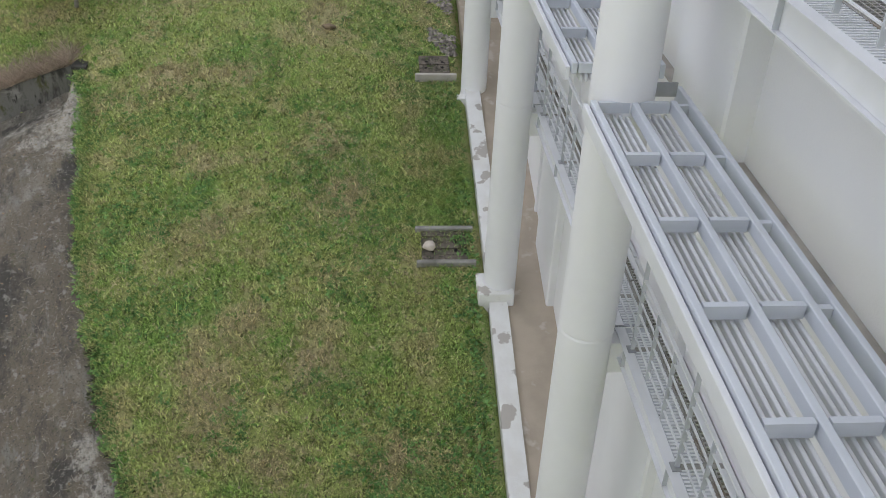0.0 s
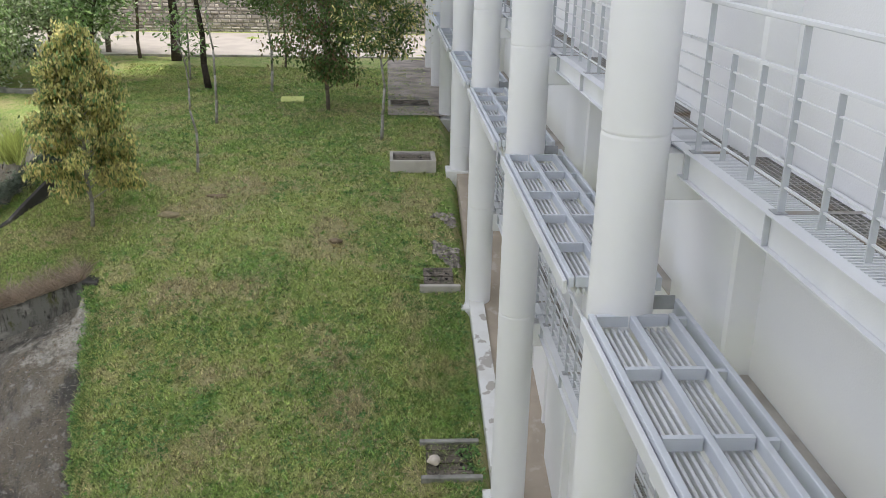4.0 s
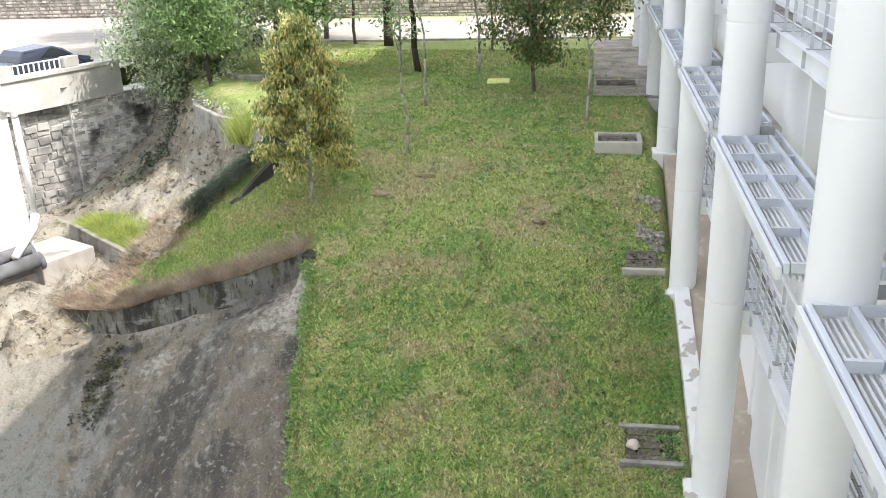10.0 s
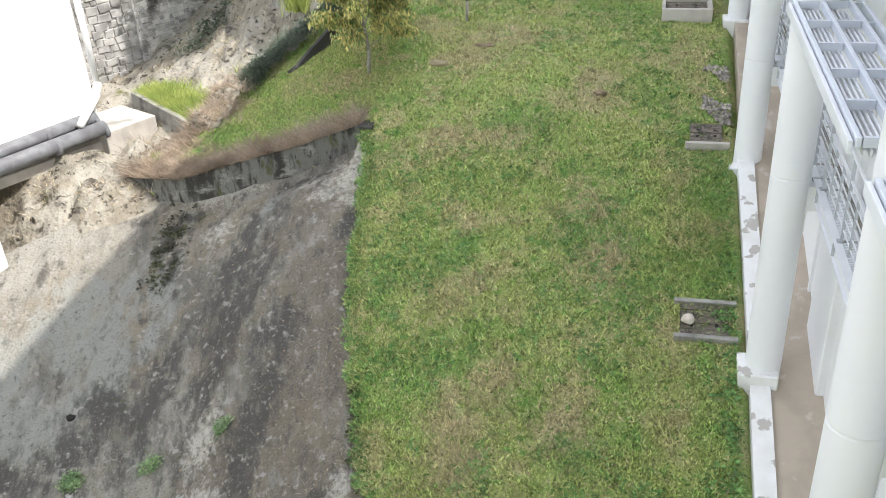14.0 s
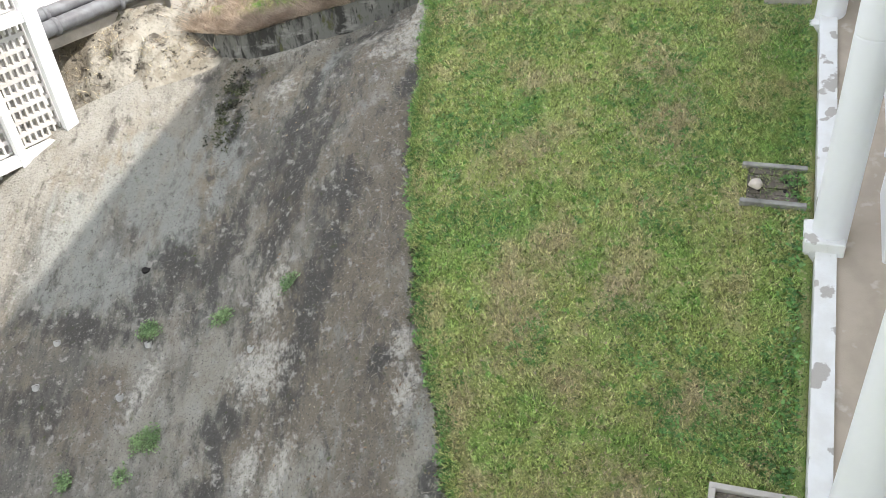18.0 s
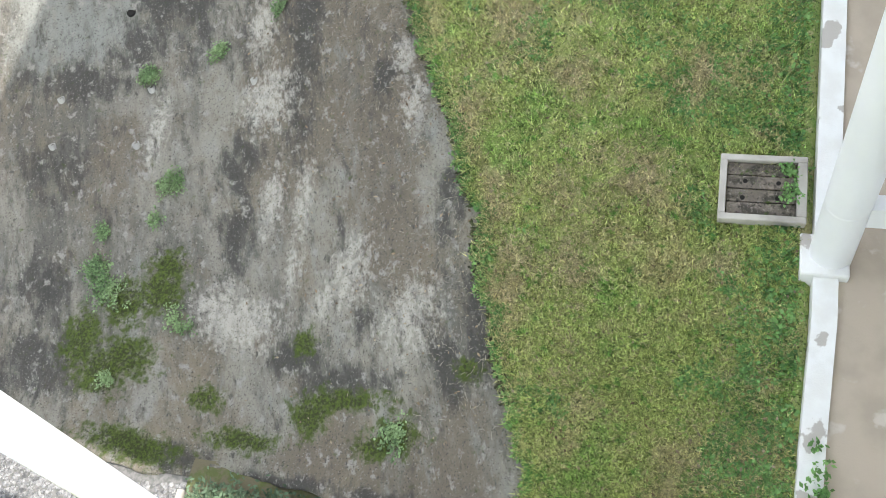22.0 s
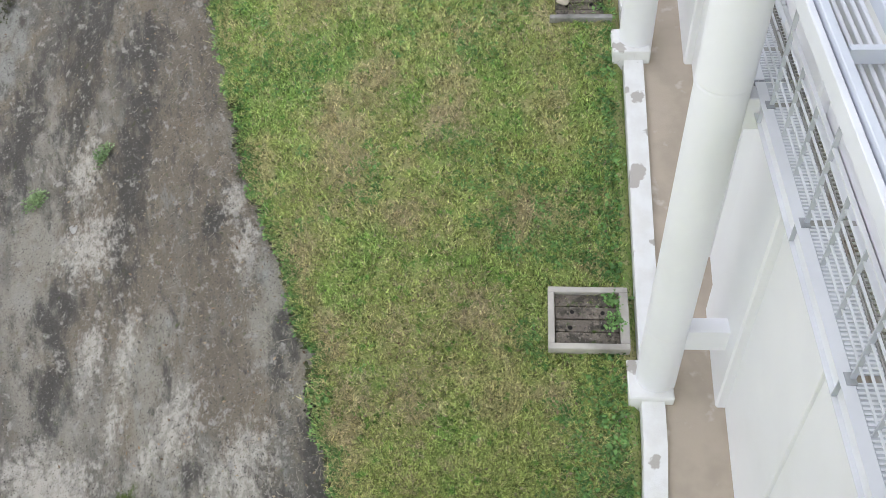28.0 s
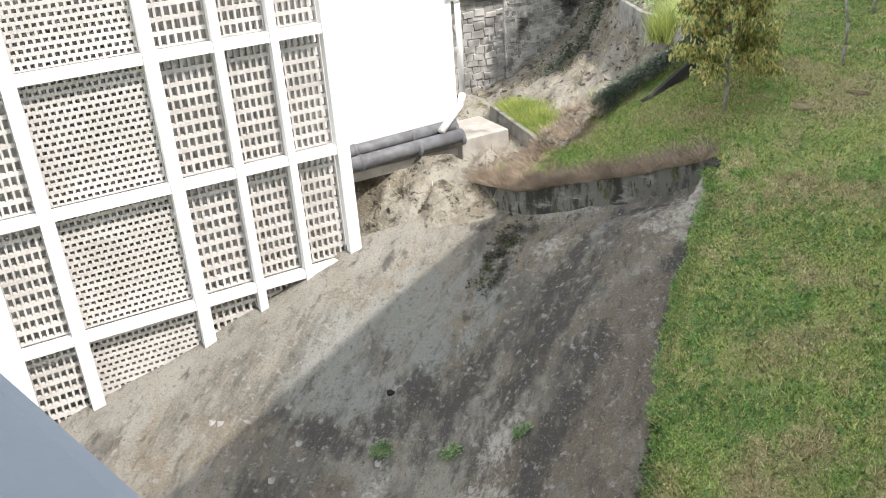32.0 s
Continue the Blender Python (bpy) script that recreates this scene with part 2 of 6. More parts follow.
# ---- shape of the land ----
GY = [-60, -14, -9, -6, 0, 6, 12, 18, 24, 32, 60, 120, 400]
GZ = [-3.0, -2.9, -2.5, -1.75, -0.30, 1.50, 2.98, 4.70, 5.05, 4.95, 4.6, 4.6, 4.6]
EY = [-12, -6.2, -5.0, -3.4, -2.2, -0.8, 0.4, 1.7, 3.9, 5.5, 8.5, 11.5, 12.9]
EX = [-4.5, -4.5, -4.1, -3.95, -4.5, -4.95, -5.25, -5.85, -6.85, -7.45, -8.3, -8.75, -9.2]
UY = [8.0, 8.55, 11.2, 12.4, 13.4, 14.6, 15.8, 17, 18.2, 19.5, 22, 25, 30, 38]
UX = [-17.6, -17.3, -14.7, -14.9, -14.3, -14.1, -13.8, -13.1, -12.6, -12.6, -14.2, -17.0, -20.5, -24.0]
FACADE_U = Vector((0.438, 0.899, 0))          # along the block facade
FACADE_N = Vector((0.899, -0.438, 0))         # out of it
FACADE_P = Vector((-17.4, 8.55, 0.78))        # its foot at the far corner


def g(y):
    return sum(float(np.interp(y + d, GY, GZ)) for d in (-1.6, -0.8, 0, 0.8, 1.6)) / 5


def edge(y):
    """x of the lawn's border with the sprayed concrete."""
    w = 0.16 * noise.noise((0, y * 1.1, 3.3)) + 0.13 * noise.noise((5, y * 3.7, 1.3)) + 0.09 * noise.noise((9, y * 11.0, 1.3))
    return float(np.interp(y, EY, EX)) + w


def upper_edge(y):
    return float(np.interp(y, UY, UX))


def step(a, b, x):
    k = min(1.0, max(0.0, (x - a) / (b - a)))
    return k * k * (3 - 2 * k)


def lawn_z(x, y):
    z = g(y) + 0.10 * noise.noise((x * 0.25, y * 0.25, 0.5)) + 0.03 * noise.noise((x * 0.9, y * 0.9, 4.5))
    z -= 0.25 * step(-3.0, -9.0, x) * step(14, 4, y)
    z += 0.34 * math.exp(-((x + 4.6) / 2.3) ** 2 - ((y - 14.2) / 2.4) ** 2)      # a low mound
    z -= 0.12 * step(-3.2, -1.4, x) * math.exp(-((y - 14.6) / 2.6) ** 2)
    return z


def wall_y(x):
    """Line of the low retaining wall at the head of the sprayed concrete."""
    return float(np.interp(x, [-15.7, -13.8, -11.1, -9.3], [11.65, 11.3, 12.2, 13.0]))


def wall_top(x):
    return float(np.interp(x, [-15.7, -13.8, -11.1, -9.3], [2.0, 2.15, 2.75, 3.2]))


def slope_foot(x):
    """y at which the sprayed concrete drops to the bed and the gravel."""
    return float(np.interp(x, [-13.3, -11.0, -9.5, -8.0, -6.8, -5.7, -5.4], [-3.6, -4.1, -3.95, -4.0, -4.2, -4.6, -4.75]))


def shot_z(x, y):
    """Height of the sprayed concrete west of the lawn."""
    d = max(0.0, float(np.interp(y, EY, EX)) - x)
    z = g(y) - 0.25 * step(-3.0, -9.0, x) * step(14, 4, y) - 0.04
    z -= 1.15 * step(0.0, 5.0, d) + 0.15 * step(5, 9, d)
    z += 0.30 * step(6.0, 9.5, d) * step(13.5, 10, d)
    far = step(0.0, 1.8, d)
    z += far * (0.16 * noise.noise((x * 0.45, y * 0.3, 7.7)) + 0.06 * noise.noise((x * 1.3, y * 0.9, 2.7))) + 0.02 * noise.noise((x * 4, y * 4, 9.7))
    z += (1 - far) * (0.10 * noise.noise((x * 0.25, y * 0.25, 0.5)) - 0.03)
    if x < -9.3:
        z -= float(np.interp(x, [-15.6, -14.6, -13.9, -12.1, -11.1, -9.4], [0.2, 0.18, 0.02, 0.2, 0.56, 0.56])) * step(2.2, 0.2, wall_y(x) - y)
    # drop to the bed at the low end
    k = y - slope_foot(x) - 0.12 * noise.noise((x * 1.3, 0, 8.8))
    low = step(0.12, -0.10, k) * step(-4.9, -5.5, x)
    return z + (min(z, -2.72) - z) * low


def rock_z(x, y):
    """Bare slope between the terrace and the underpass."""
    d = max(0.0, upper_edge(y) - x)
    z = g(y) - 0.4 - 1.6 * min(d, 1.6) - 0.40 * max(0.0, d - 1.6)
    flute = 0.75 * (0.5 - abs(noise.noise((y * 1.15 - x * 0.5, x * 0.25, 2.6))) * 1.9) * step(0.0, 0.7, d) * step(3.2, 1.2, d)
    z = max(z, -0.5 + 0.05 * (y - 14))
    ridge = 1 - abs(noise.noise((x * 0.9 + 0.4 * y, y * 0.9, 1.1))) * 2.2
    crag = 0.26 * ridge * abs(ridge) - 0.14 + 0.13 * noise.noise((x * 1.6, y * 1.6, 5.1)) + 0.04 * noise.noise((x * 4.0, y * 4.0, 3.1))
    if y < 13.6:
        along = (x - FACADE_P.x) * FACADE_U.x + (y - FACADE_P.y) * FACADE_U.y
        cap = float(np.interp(along, [-0.5, 0.5, 1.3, 2.4, 4.5], [-0.7, -0.1, 0.9, 1.75, 2.5]))
        low = min(cap, shot_z(upper_edge(y), y) + 0.02 + 0.85 * (upper_edge(y) - x))
        k = step(12.6, 13.6, y)
        z = low + (z - low) * k
        crag *= max(k, step(-0.1, 1.0, upper_edge(y) - x))
        flute *= k
    # the bank in front of and behind the grass bed's wall
    s, f = (x + 18.2) * 0.807 - (y - 16.75) * 0.59, -(x + 18.2) * 0.59 - (y - 16.75) * 0.807
    k = step(-1.8, -0.4, s) * step(5.2, 4.0, s) * step(-1.9, -1.2, f) * step(2.6, 1.6, f)
    bank = 2.2 if f < 0 else 1.95 - 0.55 * f
    far, _ = noise.voronoi((x * 0.9 + 0.3 * crag, y * 0.9, 0.4))
    crag += (0.45 * min(0.55, far[1] - far[0]) - 0.12) * step(0.2, 1.1, d) * step(4.5, 2.5, d)
    return z + flute + crag + k * max(0.0, bank + 0.3 * crag - z - flute - crag)


def terrace_z(x, y):
    return min(lawn_z(x, y), wall_top(x) - 0.04 + 0.30 * (y - wall_y(x)) + 0.05 * noise.noise((x, y, 2.2)))


def turf_z(x, y):
    """Height of the grass, on the lawn and on the small terrace."""
    return terrace_z(x, y) if x < -9.25 and y > wall_y(x) else lawn_z(x, y)


def ground_z(x, y):
    """The one sheet of ground under everything."""
    z = lawn_z(x, y)
    if x > -0.3 and y < 40:
        z -= 0.5 * step(-0.3, 0.0, x)
    if -15.7 < x < -9.25 and y > wall_y(x) and (y < 12.75 or x > upper_edge(y)):
        return terrace_z(x, y)
    if y < 12.75 or (-15.7 < x < -9.2 and y < wall_y(x)):
        e = edge(y)
        if x < e:
            z = min(z, shot_z(x, y) - 0.25, shot_z(x, y - 0.7) - 0.25 if y < -2.5 else z)
            if y > 8.0 and x < upper_edge(y) + 0.7:
                z = min(z, rock_z(x, y) - 0.4)
            if x > e - 0.25:
                z = max(z, lawn_z(e, y) - 1.2 * (e - x))
    elif x < upper_edge(y) and y < 60:
        z = min(z, rock_z(x, y) - 0.6 * step(0.05, 0.5, upper_edge(y) - x)) if y < 45 else z
    return z


def part(name, bm, mat, parent=None, label="", smooth=False):
    me = bpy.data.meshes.new(name)
    bm.to_mesh(me)
    bm.free()
    me.materials.append(mat)
    if smooth:
        for p in me.polygons:
            p.use_smooth = True
    ob = new(name, me)
    if parent is not None:
        ob.parent = parent
    if label:
        ob["label"] = label
    return ob


def empty(name, loc=(0, 0, 0), rz=0.0):
    ob = new(name)
    ob.location = loc
    ob.rotation_euler = (0, 0, rz)
    ob.empty_display_size = 0.2
    return ob


def add_box(bm, x0, x1, y0, y1, z0, z1, m=None, bevel=0.0):
    vs = [bm.verts.new((x, y, z)) for x in (x0, x1) for y in (y0, y1) for z in (z0, z1)]
    fs = [bm.faces.new([vs[i] for i in q]) for q in ((0, 1, 3, 2), (4, 6, 7, 5), (0, 4, 5, 1), (2, 3, 7, 6), (0, 2, 6, 4), (1, 5, 7, 3))]
    if bevel:
        es = list({e for f in fs for e in f.edges})
        out = bmesh.ops.bevel(bm, geom=es, offset=bevel, segments=1, affect="EDGES", profile=0.5)
        vs = list({v for f in out["faces"] for v in f.verts} | {v for v in vs if v.is_valid})
    if m is not None:
        bmesh.ops.transform(bm, matrix=m, verts=vs)
    return vs


def box(x0, x1, y0, y1, z0, z1, m=None, bevel=0.0):
    bm = bmesh.new()
    add_box(bm, x0, x1, y0, y1, z0, z1, m, bevel)
    return bm


def rings(bm, profile, seg=32, m=None):
    """A turned body from (radius, z) pairs, closed at both ends."""
    rows = []
    for r, z in profile:
        rows.append([bm.verts.new((r * math.cos(2 * math.pi * k / seg), r * math.sin(2 * math.pi * k / seg), z)) for k in range(seg)])
    for a, b in zip(rows, rows[1:]):
        for k in range(seg):
            bm.faces.new((a[k], a[(k + 1) % seg], b[(k + 1) % seg], b[k]))
    bm.faces.new(rows[0][::-1])
    bm.faces.new(rows[-1])
    vs = [v for r in rows for v in r]
    if m is not None:
        bmesh.ops.transform(bm, matrix=m, verts=vs)
    return vs


def tube(bm, a, b, r, seg=8, r2=None):
    a, b = Vector(a), Vector(b)
    m = Matrix.Translation(a) @ (b - a).to_track_quat("Z", "Y").to_matrix().to_4x4()
    return rings(bm, [(r, 0), (r if r2 is None else r2, (b - a).length)], seg, m)


def sheet(name, xs, ys, fz, mat, keep=None):
    """A height field over grid lines."""
    verts, faces, at = [], [], {}
    for i, x in enumerate(xs):
        for j, y in enumerate(ys):
            at[i, j] = len(verts)
            verts.append((x, y, fz(x, y)))
    for i in range(len(xs) - 1):
        for j in range(len(ys) - 1):
            if keep is None or keep((xs[i] + xs[i + 1]) / 2, (ys[j] + ys[j + 1]) / 2):
                faces.append((at[i, j], at[i + 1, j], at[i + 1, j + 1], at[i, j + 1]))
    me = bpy.data.meshes.new(name)
    me.from_pydata(verts, [], faces)
    me.materials.append(mat)
    for p in me.polygons:
        p.use_smooth = True
    return new(name, me)


def lines(*spans):
    out = []
    for a, b, n in spans:
        out += list(np.linspace(a, b, n, endpoint=False))
    return out + [spans[-1][1]]


ground = sheet("ground", lines((-400, -40, 12), (-40, -26, 14), (-26, -10, 54), (-10, -3.5, 82), (-3.5, 0.6, 22), (0.6, 60, 20), (60, 400, 10)),
               lines((-200, -14, 10), (-14, 14, 180), (14, 45, 62), (45, 120, 25), (120, 500, 10)), ground_z, LAWN)
DRY_SPOTS = [(-3.7, 14.3, 0.45, 0.9), (-3.45, 13.8, 0.3, 0.3), (-7.83, 15.34, 0.5, 0.3), (-10.61, 15.09, 0.5, 0.3), (-5.27, 4.33, 0.61, 0.89), (-5.03, 3.68, 0.6, 0.75), (-5.69, 1.93, 0.48, 0.71), (-4.73, 5.23, 0.52, 0.78), (-2.84, 8.55, 0.59, 0.59), (-5.47, 7.84, 0.46, 0.44), (-2.06, 2.59, 0.56, 0.59), (-3.29, 4.45, 0.5, 0.5), (-3.86, 2.67, 0.47, 0.47), (-5.04, 0.71, 0.37, 0.57), (-2.66, 1.07, 0.54, 0.45), (-3.62, -0.44, 0.44, 0.55), (-1.47, -0.36, 0.35, 0.55), (-4.65, -0.62, 0.35, 0.66), (-5.45, 12.12, 0.82, 0.51), (-7.14, 12.26, 0.7, 0.52), (-3.15, 10.08, 0.5, 0.47), (-5.77, 9.4, 0.49, 0.39), (-8.36, 17.24, 1.0, 0.6), (-5.9, 16.7, 1.9, 0.8), (-6.9, 15.46, 1.2, 0.7), (-3.5, 14.3, 0.5, 0.9), (-10.6, 14.8, 0.5, 0.3), (-4.0, 24.2, 0.9, 0.5)]
LUSH_SPOTS = [(-2.9, 16.2, 0.6, 0.7), (-2.2, 14.6, 0.6, 0.9), (-2.03, 7.86, 0.8, 0.71), (-1.0, 11.87, 0.8, 0.84), (-0.73, 5.75, 0.63, 0.4), (-0.42, 4.03, 0.25, 0.99), (-4.84, 12.8, 0.84, 0.52), (-6.22, 10.92, 0.66, 0.49), (-2.74, 11.17, 0.78, 0.65), (-7.61, 7.69, 0.48, 0.74), (-0.7, 8.78, 0.59, 0.74), (-5.5, 5.81, 0.65, 0.54), (-1.53, 2.31, 0.47, 0.47), (-1.84, 1.2, 0.27, 1.0), (-0.51, 3.0, 0.39, 1.0), (-3.11, 3.97, 0.59, 0.62), (-9.79, 14.46, 0.62, 0.35), (-2.59, 15.96, 0.78, 0.31), (-10.68, 13.5, 1.3, 0.6), (-12.0, 13.6, 0.9, 0.9), (-4.5, 21.5, 4, 2.4), (-6.0, 27.0, 5, 4), (-9.2, 21.0, 1.5, 1.5), (-2.9, 18.2, 1.0, 1.2)]


def spot_field(xs, ys, some):
    """How far each place lies inside soft oval spots (x, y and two radii), 0 to 1."""
    xs, ys = np.asarray(xs, float), np.asarray(ys, float)
    out = np.zeros(len(xs))
    for a, b, rx, ry in some:
        k = np.clip(1 - np.hypot((xs - a) / rx, (ys - b) / ry) / 1.7, 0, 1)
        out = np.maximum(out, k * k * (3 - 2 * k))
    return out


def put_fields(me, fields):
    co = np.empty(len(me.vertices) * 3)
    me.vertices.foreach_get("co", co)
    co = co.reshape(-1, 3)
    for key, some in fields.items():
        put = me.attributes.new(key, "FLOAT", "POINT")
        put.data.foreach_set("value", 0.31 * spot_field(co[:, 0], co[:, 1], some))


put_fields(ground.data, {"dry": DRY_SPOTS, "lush": LUSH_SPOTS})
tagged(ground, "sloping mown lawn with dry patches beside the building", "ground", kind="structure")


# stains, growth and some painted shade on the slope: x, y and the two radii
MOSS_SPOTS = [(-11.45, -0.75, 0.55, 0.6), (-6.22, -3.0, 0.5, 0.35), (-11.1, -3.6, 0.9, 0.35), (-11.33, -0.29, 0.45, 0.35), (-12.07, -1.08, 0.51, 0.57), (-11.77, -2.03, 0.67, 0.49), (-8.26, -1.57, 0.28, 0.35), (-10.05, -2.56, 0.42, 0.26), (-7.35, -2.5, 1.06, 0.22), (-12.78, -1.83, 0.52, 0.72), (-12.22, -2.35, 0.67, 0.56), (-5.12, -2.09, 0.31, 0.22), (-7.95, -2.74, 0.5, 0.42), (-11.4, -3.5, 1.0, 0.3), (-9.2, -3.2, 0.9, 0.25), (-6.6, -3.2, 0.5, 0.25)]
LIME_SPOTS = [(-9.86, 2.84, 0.67, 0.7), (-6.72, 2.28, 0.25, 0.56), (-8.79, 1.0, 0.23, 0.79), (-9.49, 1.05, 0.27, 0.74), (-8.81, -0.18, 0.21, 0.58), (-9.64, -1.2, 0.95, 0.59), (-6.24, -1.26, 0.64, 0.69), (-7.97, -0.89, 0.3, 0.37), (-7.01, 3.22, 0.25, 0.51), (-10.22, 4.32, 0.41, 0.73), (-12.29, 2.28, 0.24, 0.89), (-10.17, -0.96, 0.64, 0.54), (-7.49, -0.46, 0.49, 0.73), (-13.12, 11.4, 0.95, 0.34), (-9.13, 11.1, 0.7, 0.8), (-10.32, 11.3, 0.42, 0.21), (-12.28, 10.0, 0.43, 0.46), (-9.71, 10.4, 0.47, 0.25), (-8.83, 10.2, 0.46, 0.3), (-12.2, 11.7, 0.6, 0.26), (-9.3, 11.9, 0.6, 0.6)]
PALE_SPOTS = [(-12.63, 7.28, 0.24, 1.51), (-13.96, 8.18, 0.25, 1.41), (-13.81, 6.67, 0.81, 1.19), (-14.59, 4.4, 1.45, 0.99), (-15.07, 7.34, 0.85, 1.25), (-13.02, 8.45, 0.31, 1.04), (-15.65, 5.23, 0.83, 1.38), (-15.24, 4.28, 1.2, 1.0), (-13.27, 5.79, 0.66, 0.98), (-11.17, 10.4, 0.23, 1.1)]
SOIL_SPOTS = [(-8.5, 6.0, 0.9, 3.2), (-7.2, 2.2, 0.8, 1.8), (-9.7, 3.0, 0.7, 2.0), (-5.3, -3.6, 0.75, 1.0), (-6.3, -3.9, 0.6, 0.5), (-5.2, -2.9, 0.5, 0.5), (-7.6, -3.4, 0.8, 0.4), (-9.03, 7.72, 0.55, 1.22), (-8.1, 5.28, 0.44, 1.66), (-10.65, 6.46, 0.74, 0.93), (-10.02, 9.36, 0.79, 0.66), (-7.72, 3.42, 0.63, 0.78), (-8.08, 6.36, 0.46, 1.15), (-9.74, 9.81, 0.67, 0.67), (-8.61, 2.0, 0.63, 0.66), (-6.94, 0.6, 0.58, 0.6), (-8.21, 5.22, 0.78, 0.97), (-8.85, 2.39, 0.85, 0.93), (-6.64, -0.35, 0.75, 0.59), (-13.01, 1.73, 0.6, 0.75)]
# wet streaks; the thin spots along slope_foot paint the overhang's shade
WET_AND_SHADE_SPOTS = [(-10.7, 7.0, 0.5, 3.0), (-9.2, 4.0, 0.45, 2.4), (-8.0, 8.5, 0.35, 1.6), (-11.9, 5.5, 0.4, 1.8), (-8.2, -3.85, 1.3, 0.16), (-6.5, -4.0, 0.7, 0.16), (-5.3, -2.3, 0.4, 0.35), (-5.0, -2.0, 0.25, 0.35), (-10.3, -3.6, 0.8, 0.3), (-13.68, 9.9, 0.24, 0.73), (-13.18, 8.98, 0.2, 0.71), (-13.4, 10.71, 0.45, 0.22), (-11.34, 8.88, 0.4, 1.85), (-9.41, 6.48, 0.6, 0.89), (-12.87, 5.11, 0.77, 0.64), (-8.66, 9.5, 0.39, 0.65), (-14.84, 10.63, 0.46, 0.23), (-10.4, 11.75, 0.9, 0.14), (-14.18, 3.24, 1.4, 0.48), (-5.78, 0.52, 0.23, 1.05), (-5.12, -1.08, 0.22, 0.78), (-13.37, -2.35, 1.05, 0.87), (-10.38, 1.81, 0.45, 0.7), (-13.14, 4.08, 0.63, 0.79), (-7.08, -1.3, 0.19, 0.24), (-8.32, -1.8, 0.6, 0.38), (-7.3, -2.25, 0.96, 0.24), (-5.43, -1.93, 0.53, 0.3), (-10.11, 0.41, 0.33, 0.82), (-14.36, 1.3, 0.87, 0.62), (-7.36, 2.76, 0.25, 0.51), (-13.85, -0.93, 0.72, 0.6)]


def shot_mesh():
    """Sprayed concrete between the lawn and the block facade, its rows running from the lawn's edge outwards."""
    ys = lines((-6.3, -2.0, 56), (-2.0, 13.1, 130))
    verts, faces, n = [], [], 100
    for y in ys:
        x0 = float(np.interp(y, EY, EX)) + 0.55
        x1 = max(FACADE_P.x + (y - FACADE_P.y) * 0.487 - 0.35, upper_edge(y) - 0.5 if y > 8.3 else -99)
        for k in range(n + 1):
            x = x0 + (x1 - x0) * (k / n) ** 1.1
            z = shot_z(x, y) - (0.35 if k == 0 else 0.0)
            lip = y - slope_foot(x) - 0.12 * noise.noise((x * 1.3, 0, 8.8))
            tuck = 0.26 * step(0.10, -0.06, lip) * step(-0.5, -0.1, lip) * step(-4.9, -5.5, x)      # the lip hangs over its foot
            verts.append((x, y + tuck, z + 0.10 * step(0.7, 0.15, lip) * step(0.0, 0.1, lip) * step(-4.9, -5.5, x)))
    for j in range(len(ys) - 1):
        for k in range(n):
            a = j * (n + 1) + k
            if verts[a][0] < -9.2 and verts[a][1] > wall_y(verts[a][0]) + 0.12:
                continue
            faces.append((a, a + n + 1, a + n + 2, a + 1))
    me = bpy.data.meshes.new("sprayed_concrete_slope")
    me.from_pydata(verts, [], faces)
    me.materials.append(SHOTCRETE)
    put_fields(me, {"moss": MOSS_SPOTS, "lime": LIME_SPOTS, "pale": PALE_SPOTS, "soil": SOIL_SPOTS, "wet": WET_AND_SHADE_SPOTS})
    put = me.attributes.new("dry", "FLOAT", "POINT")
    put.data.foreach_set("value", [0.45 * step(2.6, 0.4, (Vector((x, y, 0)) - FACADE_P).dot(FACADE_N)) for x, y, z in verts])
    for p in me.polygons:
        p.use_smooth = True
    return new("sprayed_concrete_slope", me)


tagged(shot_mesh(), "grey stained sprayed-concrete slope with moss and weep holes", "slope", kind="structure")
rock = sheet("rock_slope", lines((-30, -20, 40), (-20, -12, 70)), lines((8.4, 16, 66), (16, 42, 110)), lambda x, y: rock_z(x, y) + 0.06, DRY_ROCK, lambda x, y: x < upper_edge(y) + 0.7)
tagged(rock, "bare pale earth and rock bank beside the underpass", "bank", kind="structure")

# ---- the white building ----
BAY, R1, R2, LEVEL = 6.0, 5.32, 9.66, 4.335
Y_NEAR, Y_FAR = -7.4, 38.0
WALL_LOW, WALL_UP, SILL = 0.98, 1.12, 7.5
TOP = 22.5
wall_low = part("wall_lower", box(WALL_LOW, 1.9, -10, Y_FAR, -4, SILL), WHITE_WALL)
tagged(wall_low, "smooth white painted lower wall", "wall", kind="structure")
wall_up = part("wall_upper", box(WALL_UP, 9.0, -5.55, Y_FAR, SILL + 0.002, TOP), WHITE_WALL)
wall_near = part("wall_end", box(WALL_UP, 9.0, -10, -5.554, SILL + 0.002, 8.9), WHITE_WALL)
tagged(wall_near, "white wall of the lower building end", "wall", kind="structure")
tagged(wall_up, "smooth white painted upper wall", "wall", kind="structure")
eave = part("roof_slab", box(-0.6, 9.2, -5.3, Y_FAR + 0.3, TOP, TOP + 0.4), WHITE_WALL)
tagged(eave, "flat white roof slab of the building", "roof", kind="structure")


def apron_z(y):
    return g(y) + 0.10


